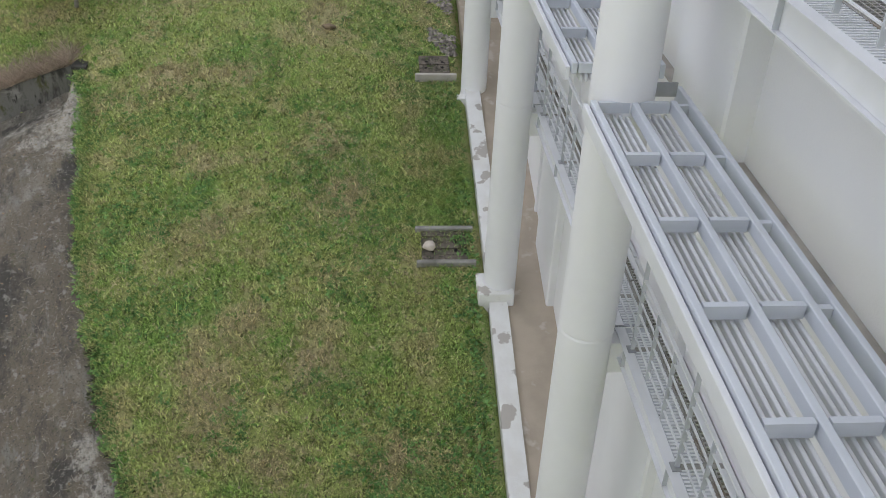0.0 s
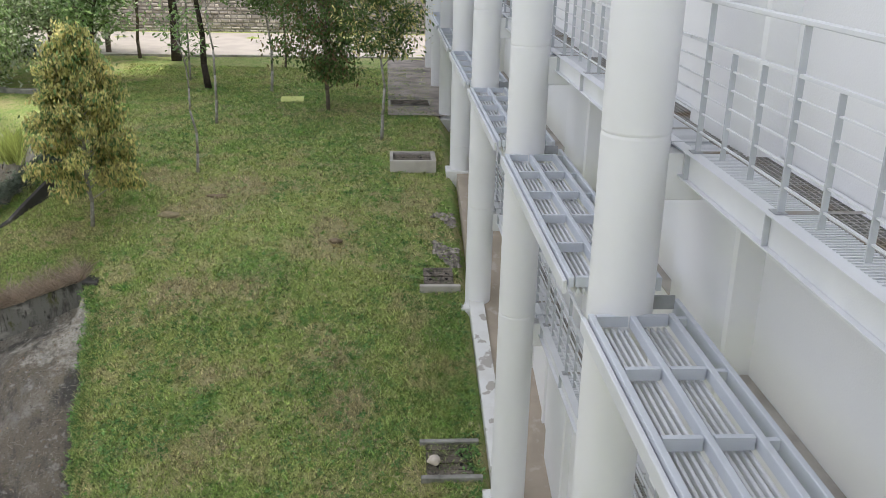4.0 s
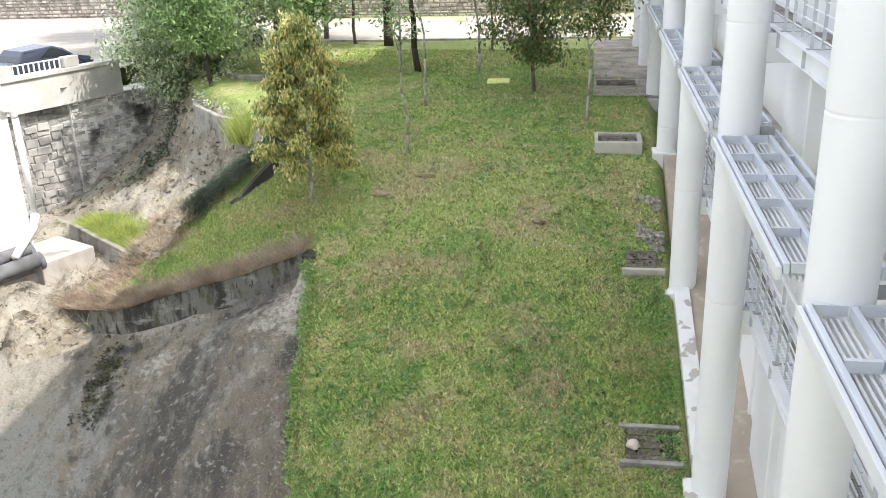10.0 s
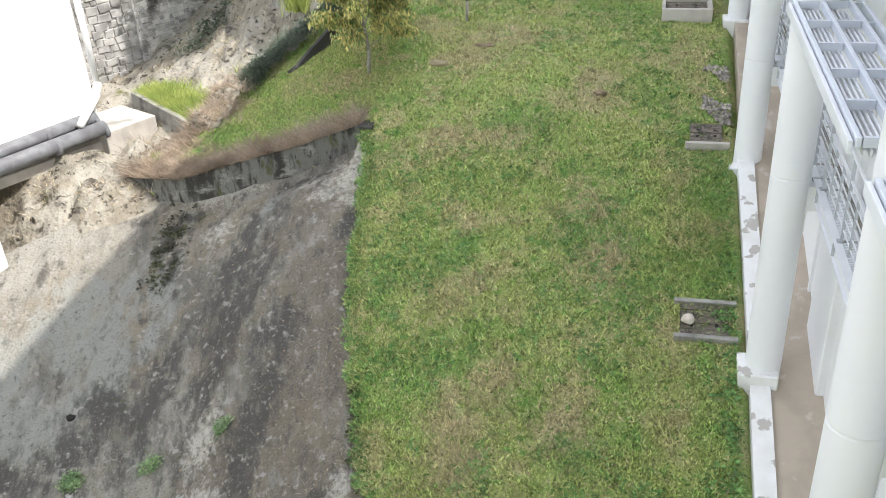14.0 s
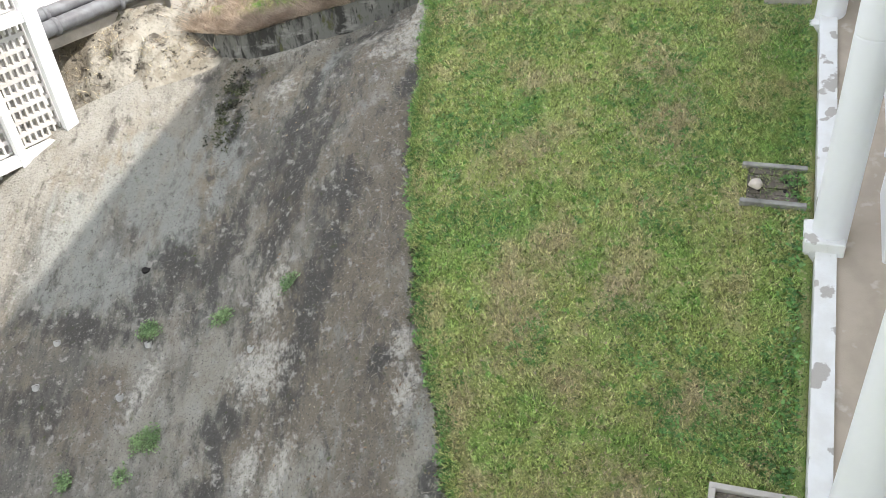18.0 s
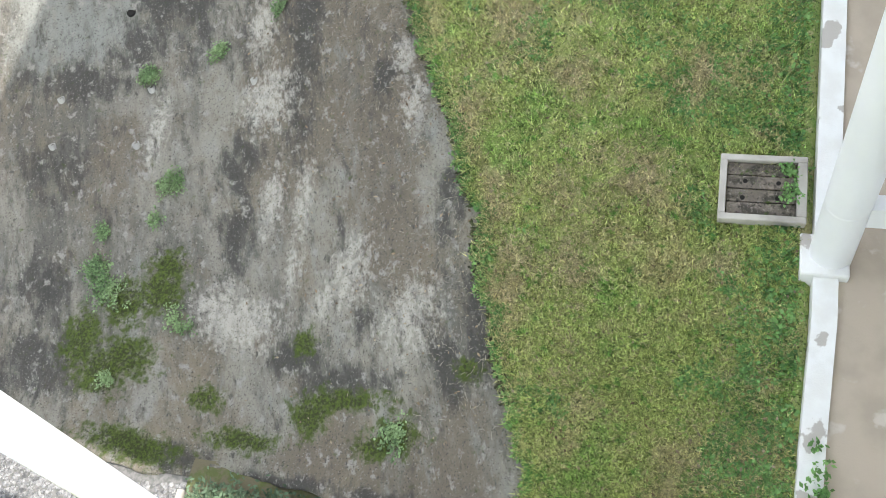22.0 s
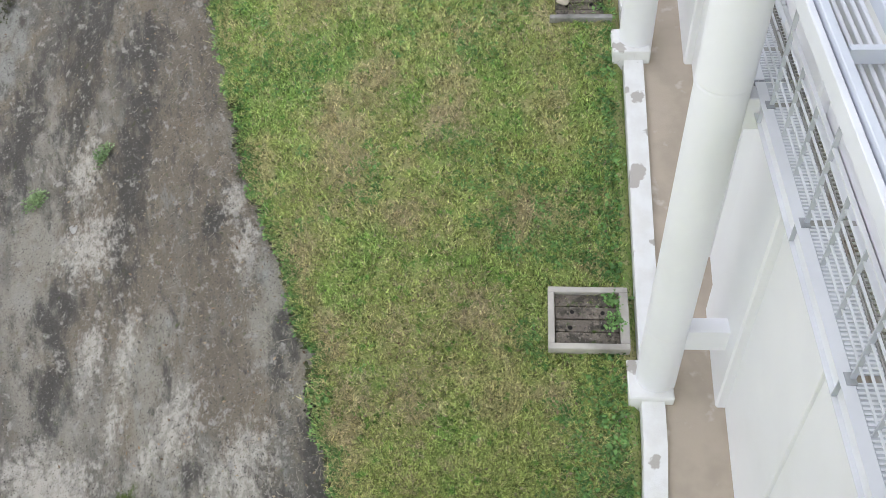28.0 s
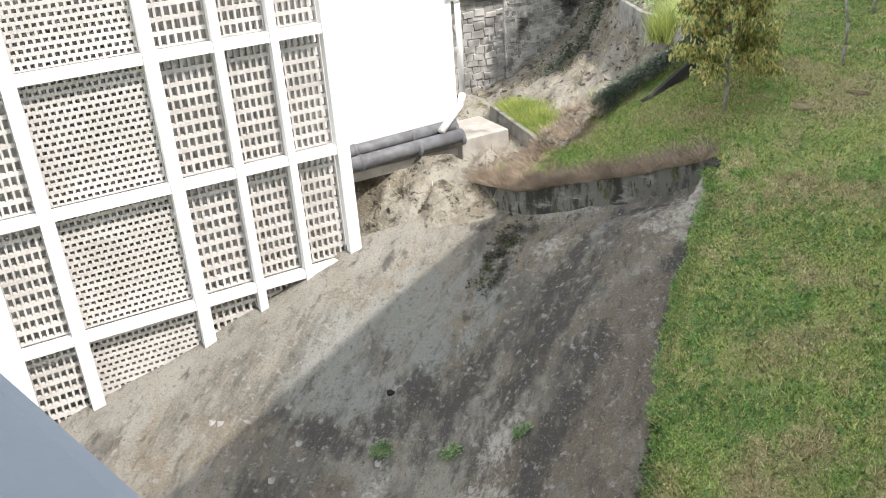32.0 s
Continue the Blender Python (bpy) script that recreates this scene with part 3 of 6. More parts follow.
def strip(name, x0, x1, fz, mat, y0=Y_NEAR, y1=19.0, thick=0.6, n=60, shift=None):
    """A sloping strip along the building."""
    bm = bmesh.new()
    rows = []
    for y in np.linspace(y0, y1, n):
        z = fz(y)
        dx = shift(y) if shift else 0.0
        rows.append([bm.verts.new(v) for v in ((x0 + dx, y, z - thick), (x0 + dx, y, z), (x1 + dx, y, z), (x1 + dx, y, z - thick))])
    for a, b in zip(rows, rows[1:]):
        for k in range(3):
            bm.faces.new((a[k], b[k], b[k + 1], a[k + 1]))
    bm.faces.new(rows[0])
    bm.faces.new(rows[-1][::-1])
    return part(name, bm, mat)


tagged(strip("apron", -0.12, WALL_LOW, lambda y: apron_z(y) - 0.05, APRON, thick=0.5), "worn brownish concrete apron along the wall", "pavement", kind="structure")
tagged(strip("curb", -0.24, 0.10, lambda y: apron_z(y) + 0.03, CURB, y0=-5.1, y1=12.0, shift=lambda y: float(np.interp(y, [-5, -2.7, -1.0, 6], [-0.20, -0.11, 0.0, 0.02]))), "white painted curb with peeling paint", "curb", kind="structure")


def column(y, base, r=0.3):
    col = empty("column", (0, y, base))
    cuts = [base - 0.6, R1 - LEVEL + 0.1, R1, R2, TOP - 0.004] if y > -3 else [base - 0.6, R1 - LEVEL + 0.1, R1, 9.0]
    cuts = [c for c in cuts if c >= base + 0.25 or c == cuts[0]]
    for a, b in zip(cuts, cuts[1:]):
        bm = bmesh.new()
        rings(bm, [(r - 0.05, a - base), (r - 0.012, a - base), (r - 0.012, a - base + 0.001), (r, a - base + 0.018), (r, a - base + 0.03), (r, b - base - 0.03), (r, b - base - 0.018), (r - 0.012, b - base - 0.001), (r - 0.012, b - base), (r - 0.05, b - base)], 40)
        part("shaft", bm, WHITE, col, smooth=True)
    part("plinth", box(-0.42, 0.24, -0.40, 0.30, -0.6, 0.08 if y < 7 else -0.12, None, 0.02), CURB, col, "chipped white plinth block")
    tagged(col, "round white painted concrete column with construction joints", "column", "columns along the building")
    return col


BASES = {-1: -1.7, 0: -0.25, 1: 1.6, 2: 3.05, 3: 4.75, 4: 5.05, 5: 5.0, 6: 4.95}
for k, b in BASES.items():
    column(k * BAY, b)


def link_beam(y, z):
    b = part("link_beam", box(0.2, WALL_LOW + 0.1, y - 0.13, y + 0.13, z - 0.42, z, None, 0.01), WHITE)
    tagged(b, "white concrete beam tying a column to the wall", "beam", "link beams behind the columns")


def pilaster(y, base):
    p = part("wall_pilaster", box(0.84, WALL_UP + 0.1, y - 0.42, y + 1.12, base - 0.4, TOP - 0.01 if y > -3 else 8.9, None, 0.03), WHITE_WALL)
    tagged(p, "white wall pilaster behind a column", "pilaster", "pilasters on the wall", "structure")


for k, b in BASES.items():
    for z in (R1 - LEVEL + 0.12, R1 - 0.16, R2 - 0.16, R2 + LEVEL - 0.16):
        if z > b + 0.3 and (k >= 0 or z < 9):
            link_beam(k * BAY, z)
    pilaster(k * BAY, b)

ledge_up = part("wall_ledge", box(WALL_LOW - 0.02, WALL_UP - 0.002, -9, Y_FAR, SILL + 0.002, SILL + 0.02), PALE_CONCRETE)
tagged(ledge_up, "narrow grey dusty ledge along the white wall", "ledge", kind="structure")


def sunshade():
    """One bay's grille panel: a steel frame with a middle bar, cross bars and rows of pipes below."""
    top = empty("sunshade_panel")
    x0, x1, y0, y1 = -0.36, 0.45, -5.36, -0.24
    for x in (x0, (x0 + x1) / 2 - 0.04, x1 - 0.08):
        part("long_bar", box(x + 0.012, x + 0.068, y0, y1, -0.055, 0.055, None, 0.006), STEEL, top)
    n = 5
    for k in range(n + 1):
        y = y0 + (y1 - y0 - 0.07) * k / n
        for a, b in ((x0 + 0.082, (x0 + x1) / 2 - 0.042), ((x0 + x1) / 2 + 0.042, x1 - 0.082)):
            part("cross_bar", box(a, b, y + 0.01, y + 0.06, -0.05, 0.05), STEEL, top)
    for a in (x0 + 0.09, (x0 + x1) / 2 + 0.05):
        for k in range(5):
            x = a + 0.026 + k * 0.058
            part("louvre_pipe", box(x - 0.014, x + 0.014, y0 + 0.02, y1 - 0.02, -0.145, -0.075, None, 0.006), STEEL_LIGHT, top)
    part("edge_channel", box(x0 - 0.05, x0 - 0.004, y0, y1, -0.12, 0.02, None, 0.006), STEEL_LIGHT, top)
    part("wall_channel", box(x1 + 0.09, x1 + 0.14, y0, y1 + 0.35, -0.10, 0.05, None, 0.006), STEEL, top)
    for k in range(n + 1):
        y = y0 + (y1 - y0 - 0.07) * k / n
        part("stub", box(x1 + 0.003, x1 + 0.088, y, y + 0.05, -0.05, 0.03), STEEL, top)
    part("bracket", box(-0.06, 0.06, y1 + 0.002, y1 + 0.02, -0.05, 0.06, None, 0.004), GALV, top)
    part("hanger", box(0.30, 0.52, y1 + 0.25, y1 + 0.27, -0.02, 0.12, None, 0.004), GALV, top)
    tagged(top, "pale grey steel sunshade panel with pipe louvres", "sunshade", "sunshade panels")
    return top


shade = sunshade()
shade.matrix_basis = pose(0, 0, 8.0)
for k in range(1, 6):
    copy_thing(shade, pose(0, k * BAY, 8.0))


def walkway(x1):
    """One bay's maintenance walkway up to the wall at x1: channel beams, mesh deck, grating and a railing."""
    top = empty("maintenance_walkway")
    x0, y0, y1 = 0.40, -5.86, 0.10
    for x in (x0, x1 - 0.07):
        part("edge_beam", box(x, x + 0.012, y0, y1, -0.20, 0.02), STEEL_LIGHT, top)
        part("flange", box(x - 0.045, x + 0.065, y0, y1, -0.215, -0.202), STEEL_LIGHT, top)
        part("flange", box(x - 0.045, x + 0.065, y0, y1, 0.0205, 0.03), STEEL_LIGHT, top)
    tall_at = [-5.33, -3.66, -1.98, -0.30]
    for y in tall_at:
        part("stiffener", box(x0 - 0.044, x0 - 0.002, y, y + 0.012, -0.2015, 0.018), STEEL_DARK, top)
    for y in (y0 + 0.004, y1 - 0.012):
        plate = part("end_plate", box(x0 - 0.05, x0 + 0.07, y, y + 0.008, -0.2, 0.018), STEEL_DARK, top, "grey bolted end plate")
        for z in (-0.155, -0.03):
            bm = bmesh.new()
            rings(bm, [(0.017, 0.0), (0.017, 0.014)], 6, pose(x0 - 0.022, y - 0.001, z, 90, 0, 0))
            part("bolt", bm, BOLT, plate, "dark bolt head")
    part("deck_plate", box(x0 + 0.07, x0 + 0.32, y0, y1, 0.0, 0.018), STEEL_DARK, top, "grey expanded-metal deck plate")
    bm = bmesh.new()
    for k in range(126):
        y = y0 + 0.03 + k * 0.0465
        add_box(bm, x0 + 0.072, x0 + 0.318, y, y + 0.022, 0.0185, 0.026)
    part("tread_mesh", bm, STEEL_LIGHT, top)
    for y in tall_at:
        part("deck_joint", box(x0 + 0.072, x1 - 0.075, y - 0.02, y + 0.045, 0.0265, 0.031), RUSTY, top, "rust-stained joint strip")
    bm = bmesh.new()
    for k in range(98):
        y = y0 + 0.03 + k * 0.060
        add_box(bm, x0 + 0.34, x1 - 0.08, y, y + 0.010, 0.0, 0.026)
    for x in np.arange(x0 + 0.345, x1 - 0.09, 0.05):
        add_box(bm, x, x + 0.010, y0 + 0.02, y1 - 0.02, 0.002, 0.028)
    part("grating", bm, RUSTY, top, "weathered steel grating with rust stains")
    part("grating_edge", box(x0 + 0.32, x0 + 0.338, y0, y1, 0.0, 0.03), RUSTY, top)
    for z in (0.20, 0.35, 0.50, 0.64, 0.78):
        part("rail", box(x0 + 0.050, x0 + 0.070, y0, y1, z, z + 0.012), STEEL_LIGHT, top)
    part("rail", box(x0 + 0.040, x0 + 0.075, y0, y1, 0.92, 0.945), STEEL_LIGHT, top)
    part("handrail", box(x0 + 0.03, x0 + 0.075, y0, y1, 1.24, 1.28, None, 0.008), STEEL_LIGHT, top)
    for y in tall_at:
        post = part("post", box(x0 + 0.035, x0 + 0.08, y, y + 0.018, 0.031, 1.239), STEEL_DARK, top)
        part("base_plate", box(x0 + 0.0, x0 + 0.085, y - 0.05, y + 0.07, 0.0315, 0.04), GALV, post, "galvanised base plate")
    for y in tall_at:
        for d in (0.56, 1.12):
            if y + d < y1:
                part("baluster", box(x0 + 0.036, x0 + 0.078, y + d, y + d + 0.014, 0.10, 0.92), STEEL_DARK, top)
    tagged(top, "steel maintenance walkway with grating and barred railing", "walkway", "maintenance walkways")
    return top


BOLT = material("dark_bolt", (0.05, 0.045, 0.04), (0.03, 0.028, 0.026), 20.0, 0.5, 0.0, metal=0.5)
wk = walkway(WALL_UP - 0.01)
wk.matrix_basis = pose(0, 0, R2 - 0.145)
wk_low = walkway(WALL_LOW - 0.01)
wk_low.matrix_basis = pose(0, 0, R1 - 0.145)
for k in range(1, 6):
    copy_thing(wk, pose(0, k * BAY, R2 - 0.145))
    copy_thing(wk_low, pose(0, k * BAY, R1 - 0.145))

# ---- the block facade ----
def facade_at(u, v, z):
    """A place on the facade: u along it from the far corner towards the near end, v out of it."""
    p = FACADE_P - FACADE_U * u + FACADE_N * v
    return Vector((p.x, p.y, z))


FM = Matrix(((-FACADE_U.x, FACADE_N.x, 0, FACADE_P.x), (-FACADE_U.y, FACADE_N.y, 0, FACADE_P.y), (0, 0, 1, FACADE_P.z), (0, 0, 0, 1)))
U_LINES = [(0.04, 0.38), (1.50, 1.70), (2.84, 3.06), (4.34, 4.66), (7.32, 7.64), (8.78, 8.98), (10.12, 10.34), (11.62, 11.94), (14.6, 14.92)]
Z_BANDS = [-2.45, 0.64, 3.84, 6.95, 10.05]
block_building = empty("block_facade_building")
tagged(block_building, "white building with framed ventilation-block facade", "building")
for a, b in U_LINES:
    part("pier", box(a, b, -0.02, 0.24, -4.5, 11.6, FM, 0.0), FACADE_WHITE, block_building)
for z in Z_BANDS:
    for (a, b), (c, d) in zip(U_LINES, U_LINES[1:]):
        part("spandrel", box(b - 0.01, c + 0.01, -0.02, 0.20, z - 0.78 - 0.12, z - 0.78 + 0.12, FM), FACADE_WHITE, block_building)
part("wall", box(-0.3, 15.2, -6.0, -0.75, -4.5, 11.8, FM), FACADE_WHITE, block_building)
part("side_wall", box(-4.95, -0.02, -6.0, -3.0, 1.75, 11.8, FM), FACADE_WHITE, block_building, "plain white rendered wall")
part("roof", box(-5.0, 15.3, -6.1, 0.3, 11.8, 12.1, FM), FACADE_WHITE, block_building)


def lattice(u0, u1, z0, z1, nu, nz, wu, wz):
    """A panel of ventilation blocks: openings go through it. wu, wz: share of a cell that is solid."""
    bm = bmesh.new()
    cu, cz = (u1 - u0) / nu, (z1 - z0) / nz
    for k in range(nz + 1):
        z = z0 + k * cz
        add_box(bm, u0, u1, -0.24, -0.08, max(z0, z - wz * cz / 2), min(z1, z + wz * cz / 2), FM)
    for j in range(nz):
        shift = 0.25 * cu * (1 if j % 2 else -1) if nu > 9 else 0.0
        for k in range(nu + 1):
            u = min(u1, max(u0, u0 + k * cu + shift))
            add_box(bm, max(u0, u - wu * cu / 2), min(u1, u + wu * cu / 2), -0.238, -0.082, z0 + j * cz + wz * cz / 2, z0 + (j + 1) * cz - wz * cz / 2, FM)
    return part("vent_block_panel", bm, BLOCK, block_building)


for j, (za, zb) in enumerate(zip(Z_BANDS, Z_BANDS[1:])):
    for (a, b), (c, d) in zip(U_LINES, U_LINES[1:]):
        wide = c - b > 2
        lattice(b, c, za - 0.78 + 0.12, zb - 0.78 - 0.12, 17 if wide else 7, 17 if wide else 9, 0.40 if wide else 0.34, 0.44 if wide else 0.30)

# ---- link bridge at the camera's side ----
LB = Matrix.Translation((-2.46, -7.64, 0)) @ pose(0, 0, 0, 0, 0, -9.0)


COPING = material("blue_grey_parapet_paint", (0.27, 0.31, 0.37), (0.23, 0.27, 0.33), 1.2, 0.6, 0.06, 60, c3=(0.14, 0.16, 0.19), scale3=14.0, lo3=0.68, hi3=0.74)


def bridge():
    top = empty("link_bridge")
    part("coping", box(-9.0, 0.0, -0.30, 0.0, 10.87, 11.05, LB, 0.015), COPING, top, "blue-grey painted parapet top with specks")
    part("parapet", box(-9.0, -0.01, -0.26, -0.04, 9.6, 10.868, LB), WHITE_WALL, top)
    part("floor_slab", box(-9.0, 2.0, -3.0, -0.05, 9.1, 9.598, LB), WHITE_WALL, top)
    part("lower_slab", box(-9.0, 2.0, -3.0, -0.05, 4.6, 4.9, LB), WHITE_WALL, top)
    # slab out of view, added to keep the sun off the coping
    part("roof", box(-12.0, 3.5, -4.0, 0.2, 13.3, 13.6, LB), WHITE_WALL, top)
    return tagged(top, "white link bridge with a painted parapet", "bridge")


bridge()

# ---- far surroundings: first shapes ----
ROAD = material("pale_sunlit_road", (0.42, 0.385, 0.345), (0.36, 0.33, 0.30), 0.8, 0.9, 0.2, 20)
STONE = material("rubble_stone", (0.34, 0.32, 0.29), (0.22, 0.21, 0.19), 2.0, 0.9, 0.5, 8, island=0.25)
LIGHT_STONE = material("grey_rubble_stone", (0.68, 0.66, 0.63), (0.46, 0.45, 0.43), 1.6, 0.9, 0.5, 8, island=0.35, c3=(0.12, 0.115, 0.105), scale3=0.8, lo3=0.55, hi3=0.72)
# darker copy of the rubble stone, with the bridge's shade put into its colour
SHADED_STONE = material("shaded_rubble_stone", (0.46, 0.45, 0.43), (0.25, 0.245, 0.235), 1.6, 0.9, 0.5, 8, island=0.35)
road = sheet("road", lines((-60, 60, 60)), lines((39.5, 51, 8)), lambda x, y: g(y) + 0.03, ROAD)
tagged(road, "pale sunlit concrete road beyond the trees", "road", kind="structure")
stone_wall = part("stone_wall", box(-70, 60, 52.0, 53.5, 3.5, 9.5), STONE)
tagged(stone_wall, "long rubble stone retaining wall behind the road", "wall", kind="structure")

# ---- walls, beds and drains round the slope ----


def wall_along(name, pts, thick, low, mat, parent=None, up=0.0):
    """A wall that follows plan points (x, y, top z), its foot 'low' below its top."""
    bm = bmesh.new()
    rows = []
    dense = []
    for a, b in zip(pts, pts[1:]):
        n = max(2, int((Vector(b) - Vector(a)).length / 0.35))
        dense += [Vector(a).lerp(Vector(b), k / n) for k in range(n)]
    dense.append(Vector(pts[-1]))
    for k, p in enumerate(dense):
        d = dense[min(k + 1, len(dense) - 1)] - dense[max(k - 1, 0)]
        n = Vector((-d.y, d.x, 0)).normalized() * thick / 2
        j = 0.02 * noise.noise(p * 2.0)
        top = p.z + up + j
        rows.append([bm.verts.new(v) for v in ((p.x - n.x, p.y - n.y, top - low), (p.x - n.x, p.y - n.y, top - 0.02),
                                               (p.x - n.x * 0.85, p.y - n.y * 0.85, top), (p.x + n.x * 0.85, p.y + n.y * 0.85, top),
                                               (p.x + n.x, p.y + n.y, top - 0.02), (p.x + n.x, p.y + n.y, top - low))])
    for a, b in zip(rows, rows[1:]):
        for k in range(5):
            bm.faces.new((a[k], a[k + 1], b[k + 1], b[k]))
    bm.faces.new(rows[0][::-1])
    bm.faces.new(rows[-1])
    bmesh.ops.recalc_face_normals(bm, faces=bm.faces)
    return part(name, bm, mat, parent)


BLACK_CONCRETE = material("black_stained_concrete", (0.045, 0.043, 0.040), (0.09, 0.085, 0.078), 2.0, 0.95, 0.4, 30, c3=(0.20, 0.19, 0.17), scale3=1.6, lo3=0.56, hi3=0.7)
STREAKED_CONCRETE = ground_material("streaked_concrete", [((0.19, 0.185, 0.165), (1, 1, 1), 0, 1), ((0.055, 0.052, 0.046), (2.2, 2.2, 0.7), 0.46, 0.60), ((0.30, 0.29, 0.26), (1.4, 1.4, 3.0), 0.55, 0.68), ((0.10, 0.105, 0.05), (3, 3, 1.5), 0.57, 0.68), ((0.04, 0.038, 0.034), (6, 6, 1.6), 0.56, 0.66)], 0.95, 0.6, 20.0)
ledge_wall = wall_along("retaining_wall", [(-8.80, 12.35, 3.02), (-8.90, 12.75, 3.14), (-9.0, 13.1, 3.24), (-9.2, 13.05, 3.22), (-9.4, 12.95, 3.2), (-11.1, 12.2, 2.75), (-12.6, 11.6, 2.45), (-13.8, 11.3, 2.15), (-15.6, 11.7, 2.0)], 0.16, 1.9, STREAKED_CONCRETE)
wall_end = part("wall_end", box(-9.34, -8.98, 12.6, 13.12, 2.0, 3.23, None, 0.02), BLACK_CONCRETE)
tagged(wall_end, "black-stained end block of the retaining wall", "wall", kind="structure")
tagged(ledge_wall, "stained dark concrete retaining wall with dead grass on top", "wall", kind="structure")
hedge_wall = wall_along("planter_wall", [(-10.95, 17.5, 4.95), (-11.25, 17.02, 4.74), (-11.8, 16.4, 4.16), (-12.17, 15.8, 3.74), (-12.35, 15.6, 3.62)], 0.14, 1.2, BLACK_CONCRETE)
hedge_kerb = wall_along("bed_kerb", [(-12.5, 15.62, 3.62), (-12.8, 15.3, 3.50), (-12.96, 14.5, 3.24), (-13.0, 13.9, 3.02), (-13.35, 13.3, 2.82), (-13.75, 12.7, 2.6)], 0.08, 0.7, CONCRETE, up=-0.17)
tagged(hedge_kerb, "thin dark concrete kerb between hedge and terrace grass", "kerb", kind="structure")
tagged(hedge_wall, "black-stained concrete planter wall edging the hedge bed", "wall", kind="structure")
grass_bed = wall_along("planter_wall", [(-18.25, 16.8, 2.45), (-16.5, 15.5, 2.45), (-14.8, 14.27, 2.42)], 0.18, 1.3, CONCRETE)
tagged(grass_bed, "mossy concrete wall of a grass-filled bed on the bank", "wall", kind="structure")
upper_bed = wall_along("planter_wall", [(-18.6, 27.8, 4.3), (-17.4, 25.0, 4.3), (-15.6, 23.0, 4.3), (-14.2, 22.2, 4.3), (-13.2, 22.4, 4.4)], 0.2, 0.9, CONCRETE, up=0.2)
tagged(upper_bed, "pale curved concrete planter wall on the terrace", "wall", kind="structure")
step_wall = wall_along("planter_wall", [(-19.0, 29.5, 5.0), (-16.5, 27.5, 5.1), (-14.5, 27.0, 5.15)], 0.2, 1.0, CONCRETE, up=0.1)
tagged(step_wall, "pale low concrete terrace wall under the trees", "wall", kind="structure")

# low end: path, bed, gravel drain
def low_path_z(x, y):
    return lawn_z(x, y) + 0.035


LOW_PATH = ground_material("mottled_path", [((0.36, 0.335, 0.295), (1, 1, 1), 0, 1), ((0.24, 0.215, 0.18), (1.2, 1.2, 1.2), 0.46, 0.62), ((0.47, 0.45, 0.41), (3, 3, 3), 0.54, 0.66), ((0.12, 0.115, 0.09), (5, 5, 5), 0.56, 0.66), ((0.20, 0.18, 0.15), (18, 18, 18), 0.55, 0.66)], 0.95, 0.6, 20.0)
path_end = sheet("path", lines((-5.3, -0.45, 110)), lines((-7.6, -4.6, 80)), low_path_z, LOW_PATH,
                 lambda x, y: y < -5.27 - 0.19 * (x + 3.37) + 0.12 * noise.noise((x * 2.3, 0, 1)) + 0.05 * noise.noise((x * 9, y * 3, 1)))
tagged(path_end, "pale mottled concrete path at the lawn's low end", "path", kind="structure")
BED_SOIL = ground_material("bed_soil", [((0.16, 0.14, 0.09), (1, 1, 1), 0, 1), ((0.11, 0.13, 0.05), (3, 3, 3), 0.45, 0.6)], 0.95, 0.8, 20.0)
bed = sheet("planting_bed", lines((-9.95, -5.45, 45)), lines((-5.75, -3.6, 22)), lambda x, y: -2.60 + 0.05 * noise.noise((x * 2, y * 2, 0)), BED_SOIL,
            lambda x, y: y > -5.60 - 0.10 * (x + 5.7))
tagged(bed, "narrow bed of earth and ground cover under the slope", "planting bed", kind="structure")
bed_curb = wall_along("bed_curb", [(-5.55, -4.55, -2.35), (-5.62, -5.62, -2.4), (-7.2, -5.45, -2.45), (-9.5, -5.2, -2.45), (-9.95, -5.15, -2.45), (-9.95, -4.2, -2.45)], 0.12, 0.6, PALE_CONCRETE)
tagged(bed_curb, "thin pale concrete curb round the bed", "curb", kind="structure")
GRAVEL = material("gravel", (0.30, 0.29, 0.28), (0.16, 0.16, 0.16), 14.0, 0.9, 0.3, 40, island=0.45)
GRAVEL_BASE = material("gravel_bed_base", (0.20, 0.19, 0.18), (0.12, 0.12, 0.11), 12.0, 0.95, 0.5, 30)
drain = sheet("drain_bed", lines((-16, -4.6, 30)), lines((-9.5, -3.4, 16)), lambda x, y: -2.68, GRAVEL_BASE)
tagged(drain, "gravel drain strip beside the link bridge", "drain", kind="structure")


def pebbles(n, x0, x1, y0, y1, z, size, mat, name, label, bare=None):
    rng = np.random.default_rng(4)
    verts, faces = [], []
    for _ in range(n):
        x, y, s = rng.uniform(x0, x1), rng.uniform(y0, y1), size * rng.uniform(0.6, 1.4)
        if bare and bare(x, y):
            continue
        b = len(verts)
        a = rng.uniform(0, 6.28)
        for k in range(5):
            q = a + k * 1.2566
            verts.append((x + s * math.cos(q) * rng.uniform(0.8, 1.1), y + s * math.sin(q) * rng.uniform(0.8, 1.1), z(x, y)))
        verts.append((x, y, z(x, y) + s * rng.uniform(0.6, 0.9)))
        faces += [(b + k, b + (k + 1) % 5, b + 5) for k in range(5)]
    me = bpy.data.meshes.new(name)
    me.from_pydata(verts, [], faces)
    me.materials.append(mat)
    return tagged(new(name, me), label, "gravel", kind="stuff")


